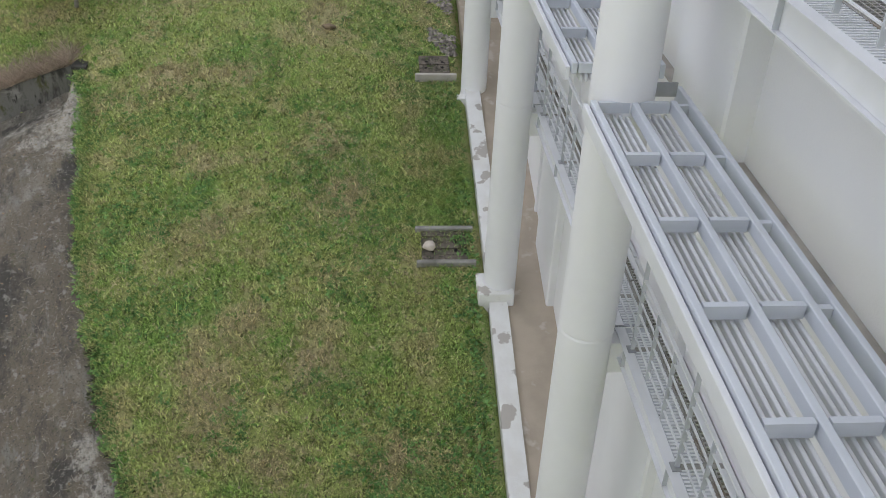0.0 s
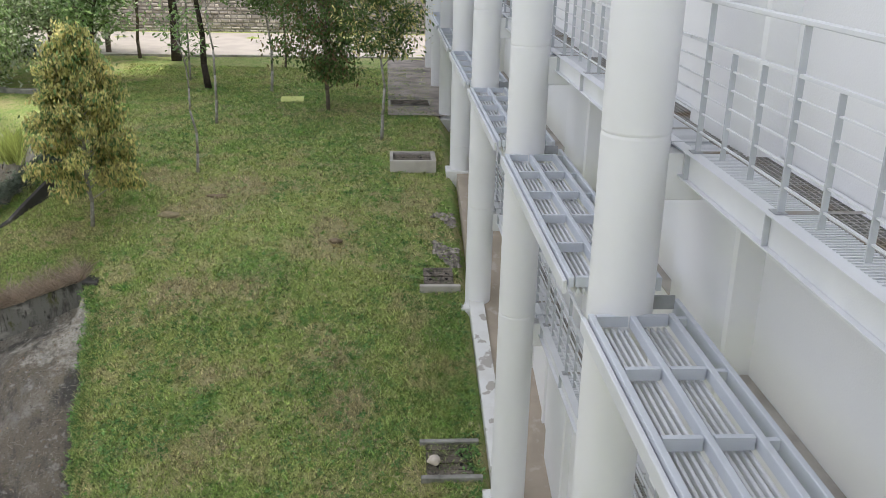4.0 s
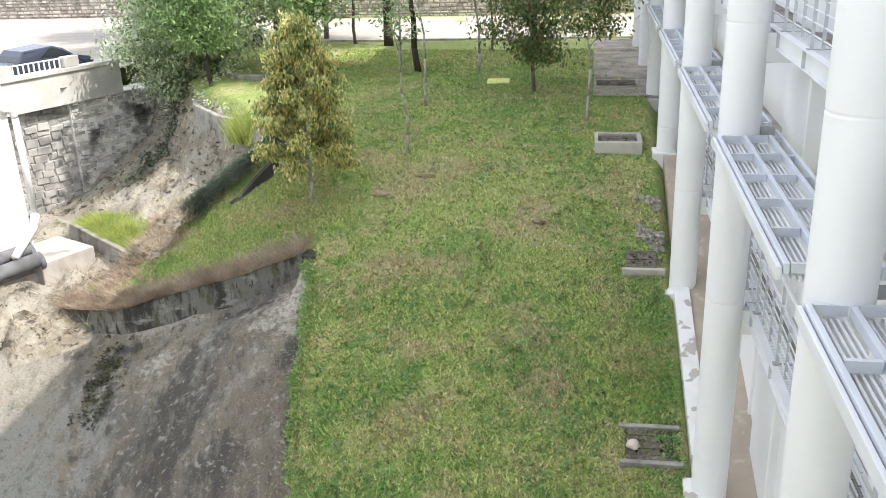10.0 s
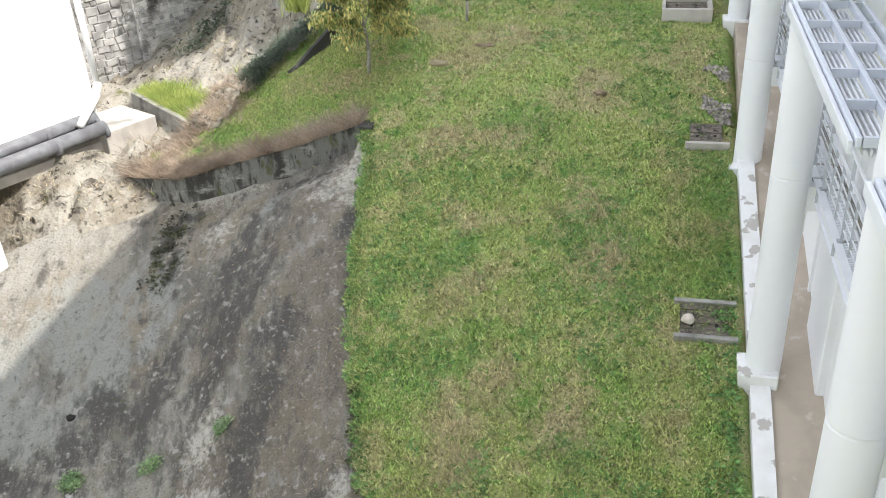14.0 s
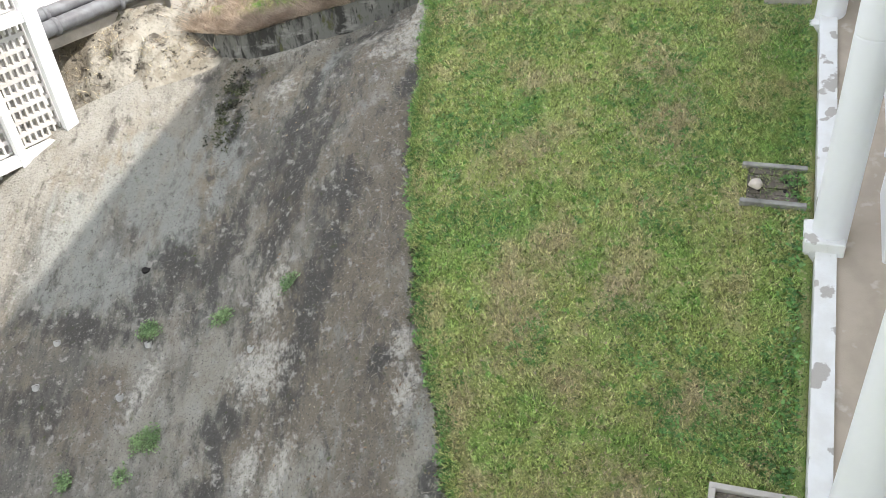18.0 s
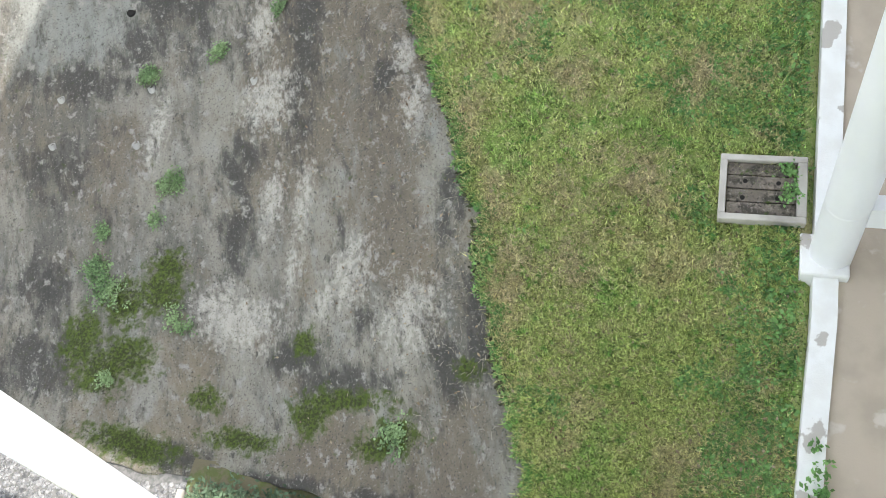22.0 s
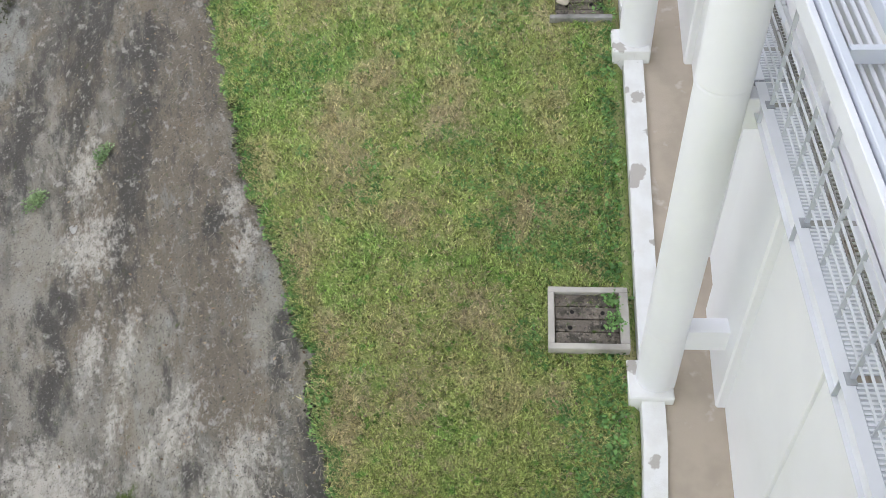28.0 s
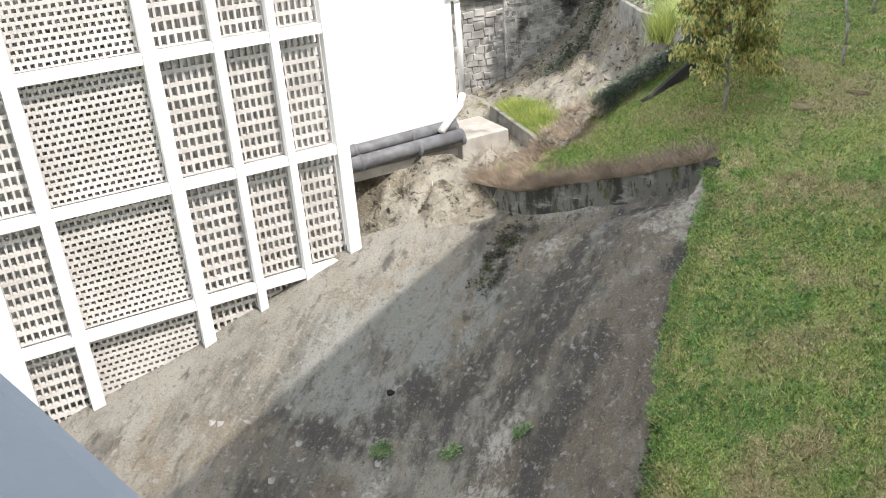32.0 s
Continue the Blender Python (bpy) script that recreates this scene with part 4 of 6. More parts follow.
pebbles(15000, -14.5, -4.8, -7.2, -3.9, lambda x, y: -2.69, 0.05, GRAVEL, "gravel", "loose grey gravel in the drain strip", lambda x, y: y > slope_foot(x) - 0.05 or (x > -9.95 and y > -5.66 - 0.10 * (x + 5.7)))
ROCK_BITS = material("dark_rubble", (0.37, 0.335, 0.29), (0.19, 0.17, 0.145), 6.0, 0.9, 0.4, 20, island=0.5)
pebbles(900, -0.95, -0.30, 13.35, 16.2, lambda x, y: lawn_z(x, y) + 0.03, 0.05, ROCK_BITS, "rubble_heap", "small heap of dark rubble against the building", lambda x, y: noise.noise((x * 2.1, y * 2.1, 5.5)) < 0.25 * (-0.55 - x) * 3)

# ---- the bridge's outer column and ribbed wall ----
RIB_BLUE = material("blue_grey_rib", (0.20, 0.27, 0.38), (0.18, 0.25, 0.35), 1.0, 0.5, 0.05, 60)
RIBBED = material("pale_blue_cladding", (0.54, 0.585, 0.68), (0.50, 0.545, 0.64), 1.0, 0.5, 0.08, 60)


def outer_column():
    c = empty("bridge_column", (-7.47, -5.68, -2.72))
    bm = bmesh.new()
    rings(bm, [(0.17, 0), (0.2, 0.03), (0.2, 13.3)], 36)
    part("shaft", bm, WHITE, c, smooth=True)
    for z in (2.05, 5.35, 8.9):
        part("link_arm", box(-0.16, 0.16, -0.62, -0.16, z, z + 0.34, pose(0, 0, 0, 0, 0, -8), 0.01), WHITE, c)
    return tagged(c, "slender round white column standing before the link bridge", "column")


outer_column()
WM = Matrix.Translation((-7.62, -6.22, -2.72)) @ pose(0, 0, 0, 0, 0, 70)


def ribbed_wall():
    c = empty("link_bridge_wall")
    part("pier", box(-0.09, 0.0, -0.2, 0.0, 0, 13.3, WM, 0.01), WHITE_WALL, c)
    part("panel", box(-6.0, -0.092, -0.17, -0.03, 0, 13.3, WM), RIBBED, c)
    for k in range(39):
        part("rib", box(-6.0, -0.094, -0.205, -0.172, 0.1 + k * 0.34, 0.13 + k * 0.34, WM), RIB_BLUE, c)
    return tagged(c, "pale blue ribbed cladding with a white pier under the bridge", "wall")


ribbed_wall()

# ---- drain sumps on the lawn ----
SLAB = ground_material("mossy_sump_slab", [((0.17, 0.145, 0.12), (1, 1, 1), 0, 1), ((0.075, 0.068, 0.055), (4, 4, 4), 0.46, 0.60), ((0.26, 0.22, 0.18), (6, 6, 6), 0.54, 0.66), ((0.07, 0.10, 0.03), (5, 5, 5), 0.57, 0.66), ((0.05, 0.045, 0.037), (16, 16, 16), 0.54, 0.64), ((0.30, 0.27, 0.23), (24, 24, 24), 0.57, 0.66)], 0.95, 0.9, 22.0, 0.03)


def sump(x0, x1, y0, y1, top, n_slab=4, wall=0.1, deep=0.7, sink=0.07, parts=("w", "e", "n", "s"), mat=None, tilt=13.0):
    s = empty("drain_sump", ((x0 + x1) / 2, (y0 + y1) / 2, top))
    s.rotation_euler = (radians(tilt), 0, 0)
    w, h = (x1 - x0) / 2, (y1 - y0) / 2
    mat = mat or PALE_CONCRETE
    spans = {"w": (-w, -w + wall, -h + wall, h - wall), "e": (w - wall * 1.4, w, -h + wall, h - wall), "n": (-w, w, h - wall, h), "s": (-w, w, -h, -h + wall)}
    for k in parts:
        a, b, c, d = spans[k]
        part("rim", box(a, b, c, d, -deep, 0.0, None, 0.012), mat, s)
    inner = 2 * h - 2 * wall
    slabs = []
    for k in range(n_slab):
        y = -h + wall + inner * k / n_slab
        bm = box(-w + wall + 0.01, w - wall * 1.4 - 0.01, y + 0.008, y + inner / n_slab - 0.008, -sink - 0.06, -sink - 0.012 * (k % 2), None, 0.008)
        slabs.append(part("cover_slab", bm, SLAB, s, "damp dark cover slab"))
    for x, y in ((-w * 0.45, -h * 0.28), (w * 0.35, -h * 0.25), (w * 0.36, h * 0.2), (-w * 0.4, h * 0.22)):
        bm = bmesh.new()
        rings(bm, [(0.035, -sink - 0.02), (0.035, -sink + 0.003)], 10, Matrix.Translation((x, y, 0)))
        part("lifting_hole", bm, DARK, slabs[min(n_slab - 1, int((y + h - wall) / inner * n_slab))], "dark lifting hole")
    return s


DARK = material("dark_hole", (0.012, 0.011, 0.010), (0.02, 0.018, 0.016), 8.0, 0.95, 0.0)
tagged(sump(-1.70, -0.52, -5.70, -4.55, -1.33), "square concrete drain sump with sunken slabs in the lawn", "drain sump", "drain sumps")
tagged(sump(-1.60, -0.36, 0.32, 1.38, 0.14), "pale concrete drain sump with damp brown slabs", "drain sump", "drain sumps")
tagged(sump(-1.52, -0.38, 6.50, 7.52, 1.88, 5, sink=0.05, mat=CONCRETE, parts=("n", "s")), "weathered drain sump overgrown with weeds, a stone on it", "drain sump", "drain sumps")
tagged(sump(-1.36, -0.38, 12.28, 13.35, 3.30, 4, parts=("s",), sink=0.03, tilt=9.0), "half-buried drain sump with a low concrete front", "drain sump", "drain sumps")
tagged(sump(-2.05, -0.70, 17.85, 18.85, 4.90, 3, deep=0.9, tilt=3.0), "open concrete drain sump standing proud of the lawn", "drain sump", "drain sumps")


def boulder(name, loc, r, mat, label, cat, squash=0.7, seed=0.0, sub=3, rough=0.25):
    bm = bmesh.new()
    bmesh.ops.create_icosphere(bm, subdivisions=sub, radius=1.0)
    for v in bm.verts:
        k = 1 + rough * noise.noise(v.co * 1.3 + Vector((seed, seed * 2, 0))) + rough * 0.5 * noise.noise(v.co * 3.1 + Vector((seed, 0, seed)))
        v.co = Vector((v.co.x * r[0] * k, v.co.y * r[1] * k, v.co.z * r[2] * k))
    ob = part(name, bm, mat, smooth=True)
    ob.location = loc
    return tagged(ob, label, cat)


PALE_STONE = material("pale_stone", (0.62, 0.55, 0.47), (0.52, 0.46, 0.40), 8.0, 0.85, 0.3, 30)
boulder("stone", (-1.27, 6.86, 1.93), (0.125, 0.11, 0.09), PALE_STONE, "rounded pale stone lying on the drain sump", "stone", seed=3)

DRY_EARTH = material("dry_earth", (0.36, 0.30, 0.19), (0.26, 0.22, 0.13), 9.0, 0.95, 0.6, 24)
BROWN_SOIL = material("brown_soil", (0.27, 0.21, 0.14), (0.17, 0.13, 0.085), 9.0, 0.95, 0.6, 24)
boulder("soil_clod", (-3.43, 13.83, lawn_z(-3.43, 13.83) + 0.03), (0.16, 0.12, 0.08), BROWN_SOIL, "small brown clod of earth lying on the lawn", "clod", seed=5, rough=0.5)
boulder("soil_clod", (-6.74, 16.24, lawn_z(-6.74, 16.24)), (0.28, 0.10, 0.06), BROWN_SOIL, "flat dark clod of earth and roots on the lawn", "clod", seed=8, rough=0.6)
boulder("soil_mound", (-7.83, 15.34, lawn_z(-7.83, 15.34) - 0.03), (0.30, 0.20, 0.10), DRY_EARTH, "small pale heap of dry earth on the lawn", "mound", seed=2, rough=0.3)

# weep pipes in the slope
PIPE_RIM = material("pale_plastic_pipe", (0.45, 0.44, 0.41), (0.36, 0.35, 0.33), 6.0, 0.6, 0.1, 50)


def weep(x, y, r=0.075):
    z = shot_z(x, y)
    w = empty("weep_pipe", (x, y, z))
    w.rotation_euler = (radians(-22), radians(-12), 0)
    bm = bmesh.new()
    seg = 16
    loops = []
    for rr, zz in ((r, -0.1), (r, 0.05), (r * 0.78, 0.05), (r * 0.78, 0.012)):
        loops.append([bm.verts.new((rr * math.cos(2 * math.pi * k / seg), rr * math.sin(2 * math.pi * k / seg), zz)) for k in range(seg)])
    for a, b in zip(loops, loops[1:]):
        for k in range(seg):
            bm.faces.new((a[k], a[(k + 1) % seg], b[(k + 1) % seg], b[k]))
    rim = part("pipe", bm, PIPE_RIM, w)
    bm = bmesh.new()
    rings(bm, [(r * 0.77, 0.0), (r * 0.77, 0.016)], 14)
    part("plug", bm, CONCRETE, rim)
    tagged(w, "short pale weep pipe set in the sprayed concrete", "pipe", "weep pipes in the slope")


for x, y in ((-10.28, 3.26), (-12.66, 1.99), (-14.58, 2.81), (-14.47, 1.80), (-17.0, 2.43), (-16.76, 2.47), (-12.63, 3.18)):
    weep(x, y)
hole = part("weep_hole", (lambda bm: (rings(bm, [(0.09, -0.05), (0.10, 0.02)], 14), bm)[1])(bmesh.new()), DARK)
hole.location = (-13.5, 4.8, shot_z(-13.5, 4.8))
tagged(hole, "dark round weep hole in the concrete slope", "hole")


# ---- pipes and details on the white building's foot ----
GREY_PIPE = material("dark_grey_pipe", (0.20, 0.21, 0.22), (0.14, 0.14, 0.15), 3.0, 0.5, 0.15, 40)
for v, z, r in ((-2.75, 1.78, 0.19), (-2.35, 1.55, 0.21)):
    p = empty("drain_pipe")
    bm = bmesh.new()
    tube(bm, FM @ Vector((0.6, v, z)), FM @ Vector((-4.7, v, z + 0.12)), r, 18)
    run = part("tube", bm, GREY_PIPE, p, smooth=True)
    for u in (-1.2, -3.1, -4.6):
        bm = bmesh.new()
        tube(bm, FM @ Vector((u, v, z + 0.03)), FM @ Vector((u - 0.12, v, z + 0.033)), r + 0.03, 18)
        part("collar", bm, GREY_PIPE, run, smooth=True)
    tagged(p, "thick dark grey drain pipe along the white wall's foot", "pipe", "drain pipes")
down = empty("downpipe")
bm = bmesh.new()
bend = [(-4.80, -2.95, 5.80), (-4.96, -2.95, 5.82), (-5.08, -2.95, 5.74), (-5.13, -2.95, 5.55), (-5.13, -2.95, 2.75)]
for a, b in zip(bend, bend[1:]):
    tube(bm, FM @ Vector(a), FM @ Vector(b), 0.095, 16)
part("tube", bm, FACADE_WHITE, down, smooth=True)
bm = bmesh.new()
tube(bm, FM @ Vector((-5.13, -2.95, 2.75)), FM @ Vector((-4.95, -2.8, 2.5)), 0.12, 16)
tube(bm, FM @ Vector((-4.95, -2.8, 2.5)), FM @ Vector((-4.0, -2.4, 1.9)), 0.12, 16)
part("elbow", bm, FACADE_WHITE, down, smooth=True)
tagged(down, "white downpipe with an elbow at the building's corner", "pipe")
plinth = part("concrete_plinth", box(-6.3, -4.6, -4.0, -2.2, -0.6, 1.55, FM, 0.02), PALE_CONCRETE)
tagged(plinth, "pale concrete plinth at the white building's corner", "plinth")
beam_low = part("ground_beam", box(-4.6, 0.05, -3.0, -2.5, 0.95, 1.25, FM, 0.02), PALE_CONCRETE)
tagged(beam_low, "pale ground beam below the drain pipes", "beam")

# wall ribs
for k in range(-1, 6):
    for dy in (-2.4, -4.0):
        y = k * BAY + dy
        if y > -6.5:
            r = part("wall_rib", box(WALL_LOW - 0.05, WALL_LOW + 0.01, y - 0.05, y + 0.05, g(y) - 0.2, R1 - 0.40, None, 0.01), WHITE_WALL)
            tagged(r, "slim white vertical rib on the lower wall", "rib", "wall ribs")

# far paving by the building
FAR_PAVING = material("stained_paving", (0.34, 0.30, 0.26), (0.22, 0.19, 0.17), 1.2, 0.9, 0.3, 20, c3=(0.12, 0.11, 0.10), scale3=0.8, lo3=0.52, hi3=0.7)
far_pave = sheet("far_paving", lines((-2.1, 0.9, 8)), lines((23.6, 38.5, 20)), lambda x, y: lawn_z(x, y) + 0.05, FAR_PAVING)
tagged(far_pave, "stained concrete paving along the far columns", "pavement", kind="structure")
grate = empty("drain_grate", (-1.3, 25.6, lawn_z(-1.3, 25.6) + 0.05))
part("frame", box(-0.75, 0.75, -0.45, 0.45, 0.0, 0.03, None, 0.005), CONCRETE, grate)
for k in range(12):
    part("bar", box(-0.70, 0.70, -0.40 + k * 0.068, -0.36 + k * 0.068, 0.031, 0.055), SLAB, grate)
tagged(grate, "brown drain grate set in the far paving", "drain grate")
# a thin bright sheet stands in for a patch of sunlight on the grass
SUN_PATCH = material("yellow_green_sun_patch", (0.62, 0.66, 0.22), (0.55, 0.60, 0.20), 3.0, 0.7, 0.1)
sun_patch_sheet = part("board", box(-0.42, 0.42, -0.45, 0.45, 0.0, 0.02, pose(-5.66, 26.2, lawn_z(-5.66, 26.2) + 0.05, 2, 0, 4), 0.004), SUN_PATCH)
tagged(sun_patch_sheet, "small flat yellow-green sheet standing in for a sunlit patch of lawn", "board")

# ---- plants ----


def leaf_material(name, c1, c2, rough=0.55, island=0.45, trans=0.5):
    m = material(name, c1, c2, 1.5, rough, 0.0, island=island, spec=0.35)
    b = m.node_tree.nodes["Principled BSDF"]
    src = b.inputs["Base Color"].links[0].from_socket
    t = m.node_tree
    tr = t.nodes.new("ShaderNodeBsdfTranslucent")
    mx = t.nodes.new("ShaderNodeMixShader")
    mx.inputs[0].default_value = trans
    t.links.new(src, tr.inputs[0])
    t.links.new(b.outputs[0], mx.inputs[1])
    t.links.new(tr.outputs[0], mx.inputs[2])
    t.links.new(mx.outputs[0], t.nodes["Material Output"].inputs[0])
    return m


OLIVE_LEAF = leaf_material("olive_leaves", (0.74, 0.66, 0.30), (0.52, 0.50, 0.19))
GREEN_LEAF = leaf_material("green_leaves", (0.27, 0.38, 0.15), (0.17, 0.28, 0.11))
DARK_LEAF = leaf_material("dark_leaves", (0.15, 0.23, 0.075), (0.10, 0.17, 0.055))
RED_LEAF = leaf_material("reddish_leaves", (0.26, 0.16, 0.10), (0.17, 0.17, 0.06))
LIGHT_LEAF = leaf_material("light_green_leaves", (0.66, 0.71, 0.53), (0.50, 0.58, 0.40))
HEDGE_LEAF = leaf_material("hedge_leaves", (0.115, 0.145, 0.10), (0.065, 0.09, 0.055), trans=0.15)
YELLOW_GRASS = leaf_material("yellow_green_grass", (0.46, 0.51, 0.16), (0.34, 0.42, 0.12))
DEAD_GRASS = leaf_material("dead_grass", (0.56, 0.47, 0.37), (0.34, 0.27, 0.205))
SLOPE_LEAF = leaf_material("dusty_weed_leaves", (0.26, 0.36, 0.17), (0.16, 0.25, 0.11), 0.7, 0.5, 0.2)
TURF = ground_material("grass_blades", TURF_LAYERS, 0.65, 0.0, island=0.75)
DRY_TURF = leaf_material("dry_grass_blades", (0.60, 0.51, 0.34), (0.46, 0.40, 0.24), 0.8, 0.7, 0.3)
WEED_LEAF = leaf_material("weed_leaves", (0.21, 0.37, 0.12), (0.12, 0.26, 0.075), 0.6, 0.5, 0.3)
CREEPER_LEAF = leaf_material("creeper_leaves", (0.12, 0.175, 0.10), (0.06, 0.10, 0.055), trans=0.2)
BED_LEAF = leaf_material("bed_cover_leaves", (0.46, 0.47, 0.31), (0.34, 0.36, 0.22))
BARK_PALE = material("pale_bark", (0.42, 0.40, 0.36), (0.26, 0.24, 0.21), 9.0, 0.9, 0.4, 30)
BARK_DARK = material("dark_bark", (0.07, 0.055, 0.045), (0.045, 0.035, 0.03), 9.0, 0.9, 0.5, 30)
BARK_MID = material("brown_bark", (0.20, 0.16, 0.13), (0.12, 0.10, 0.08), 9.0, 0.9, 0.5, 30)


def stuff_mesh(name, verts, faces, mat, label, cat, parent=None):
    me = bpy.data.meshes.new(name)
    nv, nf = len(verts), len(faces)
    me.from_pydata(np.asarray(verts).tolist(), [], np.asarray(faces).tolist())
    me.materials.append(mat)
    ob = new(name, me)
    if parent is not None:
        ob.parent = parent
        return ob
    return tagged(ob, label, cat, kind="stuff")


def blades(places, height, width, lean, rng, per=3, tall=None):
    """Upright triangles, 'per' at each place; tall: a factor on the height, place by place."""
    p = np.repeat(np.asarray(places, float), per, 0)
    n = len(p)
    a, b = rng.uniform(0, 2 * np.pi, n), rng.uniform(0, 2 * np.pi, n)
    h = height * rng.uniform(0.6, 1.3, n) * (1.0 if tall is None else np.repeat(tall, per))
    w = width * rng.uniform(0.7, 1.3, n)
    out = lean * h * rng.uniform(0.4, 1.4, n)
    o = p + np.stack([rng.normal(0, 0.02, n), rng.normal(0, 0.02, n), np.zeros(n)], 1)
    side = np.stack([np.cos(a), np.sin(a), 0 * a], 1) * w[:, None]
    tip = o + np.stack([np.cos(b) * out, np.sin(b) * out, h], 1)
    verts = np.stack([o - side, o + side, tip], 1).reshape(-1, 3)
    return verts, np.arange(3 * n).reshape(-1, 3)


def leaves_at(points, size, rng, droop=0.3, ratio=0.45):
    """A kite-shaped leaf at each point, turned at random and hanging by 'droop'."""
    p = np.asarray(points, float)
    n = len(p)
    a = rng.uniform(0, 2 * np.pi, n)
    pitch = rng.normal(-droop, 0.45, n)
    d = np.stack([np.cos(a) * np.cos(pitch), np.sin(a) * np.cos(pitch), np.sin(pitch)], 1)
    s = np.cross(d, np.stack([rng.normal(0, 0.5, n), rng.normal(0, 0.5, n), np.ones(n)], 1))
    s /= np.linalg.norm(s, axis=1)[:, None] + 1e-9
    L = (size * 1.25 * rng.uniform(0.6, 1.35, n))[:, None]
    verts = np.stack([p, p + d * L * 0.45 + s * L * ratio * 0.5, p + d * L, p + d * L * 0.45 - s * L * ratio * 0.5], 1).reshape(-1, 3)
    return verts, np.arange(4 * n).reshape(-1, 4)


def tree(x, y, height, trunk_r, crown, leaf, bark, label, n_leaf, leaf_size, seed, lean=(0, 0), droop=0.3, limbs=14, z=None, shape="oval", clear=0.3,
         crown2=None, clump=0.28):
    """A tapered trunk, limbs, and a crown of leaf clumps set round the limbs' ends. crown: radius and height of the crown."""
    rng = np.random.default_rng(seed)
    base = Vector((x, y, (lawn_z(x, y) if z is None else z) - 0.05))
    t = empty("tree", base)
    bm = bmesh.new()
    axis = [Vector((lean[0] * k * k + 0.05 * rng.normal() * (k > 0), lean[1] * k * k + 0.05 * rng.normal() * (k > 0), height * 0.93 * k)) for k in np.linspace(0, 1, 8)]
    for k, (a, b) in enumerate(zip(axis, axis[1:])):
        tube(bm, a, b, trunk_r * (1 - 0.11 * k), 10, trunk_r * (1 - 0.11 * (k + 1)))
    stem = part("trunk", bm, bark, t, smooth=True)
    rc, hc = crown
    z0 = height - hc
    ends = []
    bm = bmesh.new()
    for k in range(limbs):
        q = (k + 0.5) / limbs
        zz = z0 + hc * q
        if shape == "pear":
            rad = rc * float(np.interp(q, [0, 0.15, 0.35, 0.6, 0.85, 1], [0.85, 1.0, 0.90, 0.68, 0.42, 0.08])) * rng.uniform(0.8, 1.08)
        elif shape == "cone":
            rad = rc * (1.05 - 0.85 * q) * rng.uniform(0.75, 1.1)
        else:
            rad = rc * math.sin(math.pi * min(0.97, q * 0.9 + 0.12)) ** 0.7 * rng.uniform(0.6, 1.1)
        a = k * 2.4 + rng.uniform(-0.4, 0.4)
        f = min(0.999, max(0.0, zz / (height * 0.93) - 0.10))
        i = min(6, int(f * 7))
        start = axis[i].lerp(axis[i + 1], f * 7 - i)
        tip = Vector((start.x + rad * math.cos(a), start.y + rad * math.sin(a), zz + 0.1 * rc * (1 - droop)))
        mid = start.lerp(tip, 0.5) + Vector((0, 0, 0.12 * rad))
        tube(bm, start, mid, trunk_r * 0.32, 6, trunk_r * 0.22)
        tube(bm, mid, tip, trunk_r * 0.22, 6, trunk_r * 0.08)
        for w in np.linspace(0.35, 1.05, 6):
            c = start.lerp(tip, w) + Vector((0, 0, 0.1 * rad * math.sin(w * 3)))
            ends.append((c, 0.55 + 0.5 * w))
    part("branching", bm, bark, stem, smooth=True)
    idx = rng.integers(0, len(ends), n_leaf)
    cen = np.array([ends[i][0] for i in idx])
    siz = np.array([ends[i][1] for i in idx])[:, None]
    spread = rng.normal(0, 1, (n_leaf, 3)) * clump * rc * siz * np.array([1, 1, 0.75])
    pts = cen + spread
    pts = pts[pts[:, 2] > z0 * 0.95]
    cut = len(pts) if crown2 is None else int(len(pts) * 0.72)
    v, f = leaves_at(pts[:cut], leaf_size, rng, droop)
    stuff_mesh("crown", v, f, leaf, "", "", t)
    if crown2 is not None:
        v, f = leaves_at(pts[cut:], leaf_size, rng, droop)
        stuff_mesh("crown", v, f, crown2, "", "", t)
    return tagged(t, label, "tree")


tree(-9.75, 15.05, 5.05, 0.055, (1.38, 3.9), OLIVE_LEAF, BARK_PALE, "young bushy tree with drooping olive-yellow leaves on the lawn", 40000, 0.10, 11, droop=1.1, limbs=44, shape="pear", clump=0.085, crown2=GREEN_LEAF)
tree(-7.5, 17.55, 4.6, 0.045, (0.9, 1.1), GREEN_LEAF, BARK_PALE, "thin sapling with a pale bare stem and few leaves", 420, 0.13, 12, lean=(-0.25, 0.1), limbs=6, clump=0.3)
tree(-7.8, 22.4, 6.2, 0.05, (1.2, 2.0), GREEN_LEAF, BARK_PALE, "slender young tree with a mottled pale stem", 1600, 0.14, 13, lean=(-0.3, 0.3), limbs=9)
tree(-9.3, 29.2, 8.0, 0.14, (2.4, 3.6), GREEN_LEAF, BARK_DARK, "leaning tree with a dark trunk and green crown", 9000, 0.15, 14, lean=(-1.2, -0.6), limbs=14)
tree(-12.4, 37.6, 8.6, 0.26, (3.0, 4.8), GREEN_LEAF, BARK_DARK, "broad green tree with a thick dark trunk near the road", 11000, 0.17, 15, limbs=16)
tree(-6.7, 28.5, 6.6, 0.06, (1.5, 3.4), DARK_LEAF, BARK_PALE, "slim tree with a pale stem and dark green leaves", 6500, 0.125, 16, lean=(-0.4, 0.2), limbs=12)
tree(-4.2, 24.3, 5.9, 0.075, (1.75, 4.7), DARK_LEAF, BARK_MID, "lawn tree with dark leaves and reddish young shoots", 13000, 0.12, 17, limbs=20, droop=0.7, crown2=RED_LEAF, clump=0.2)
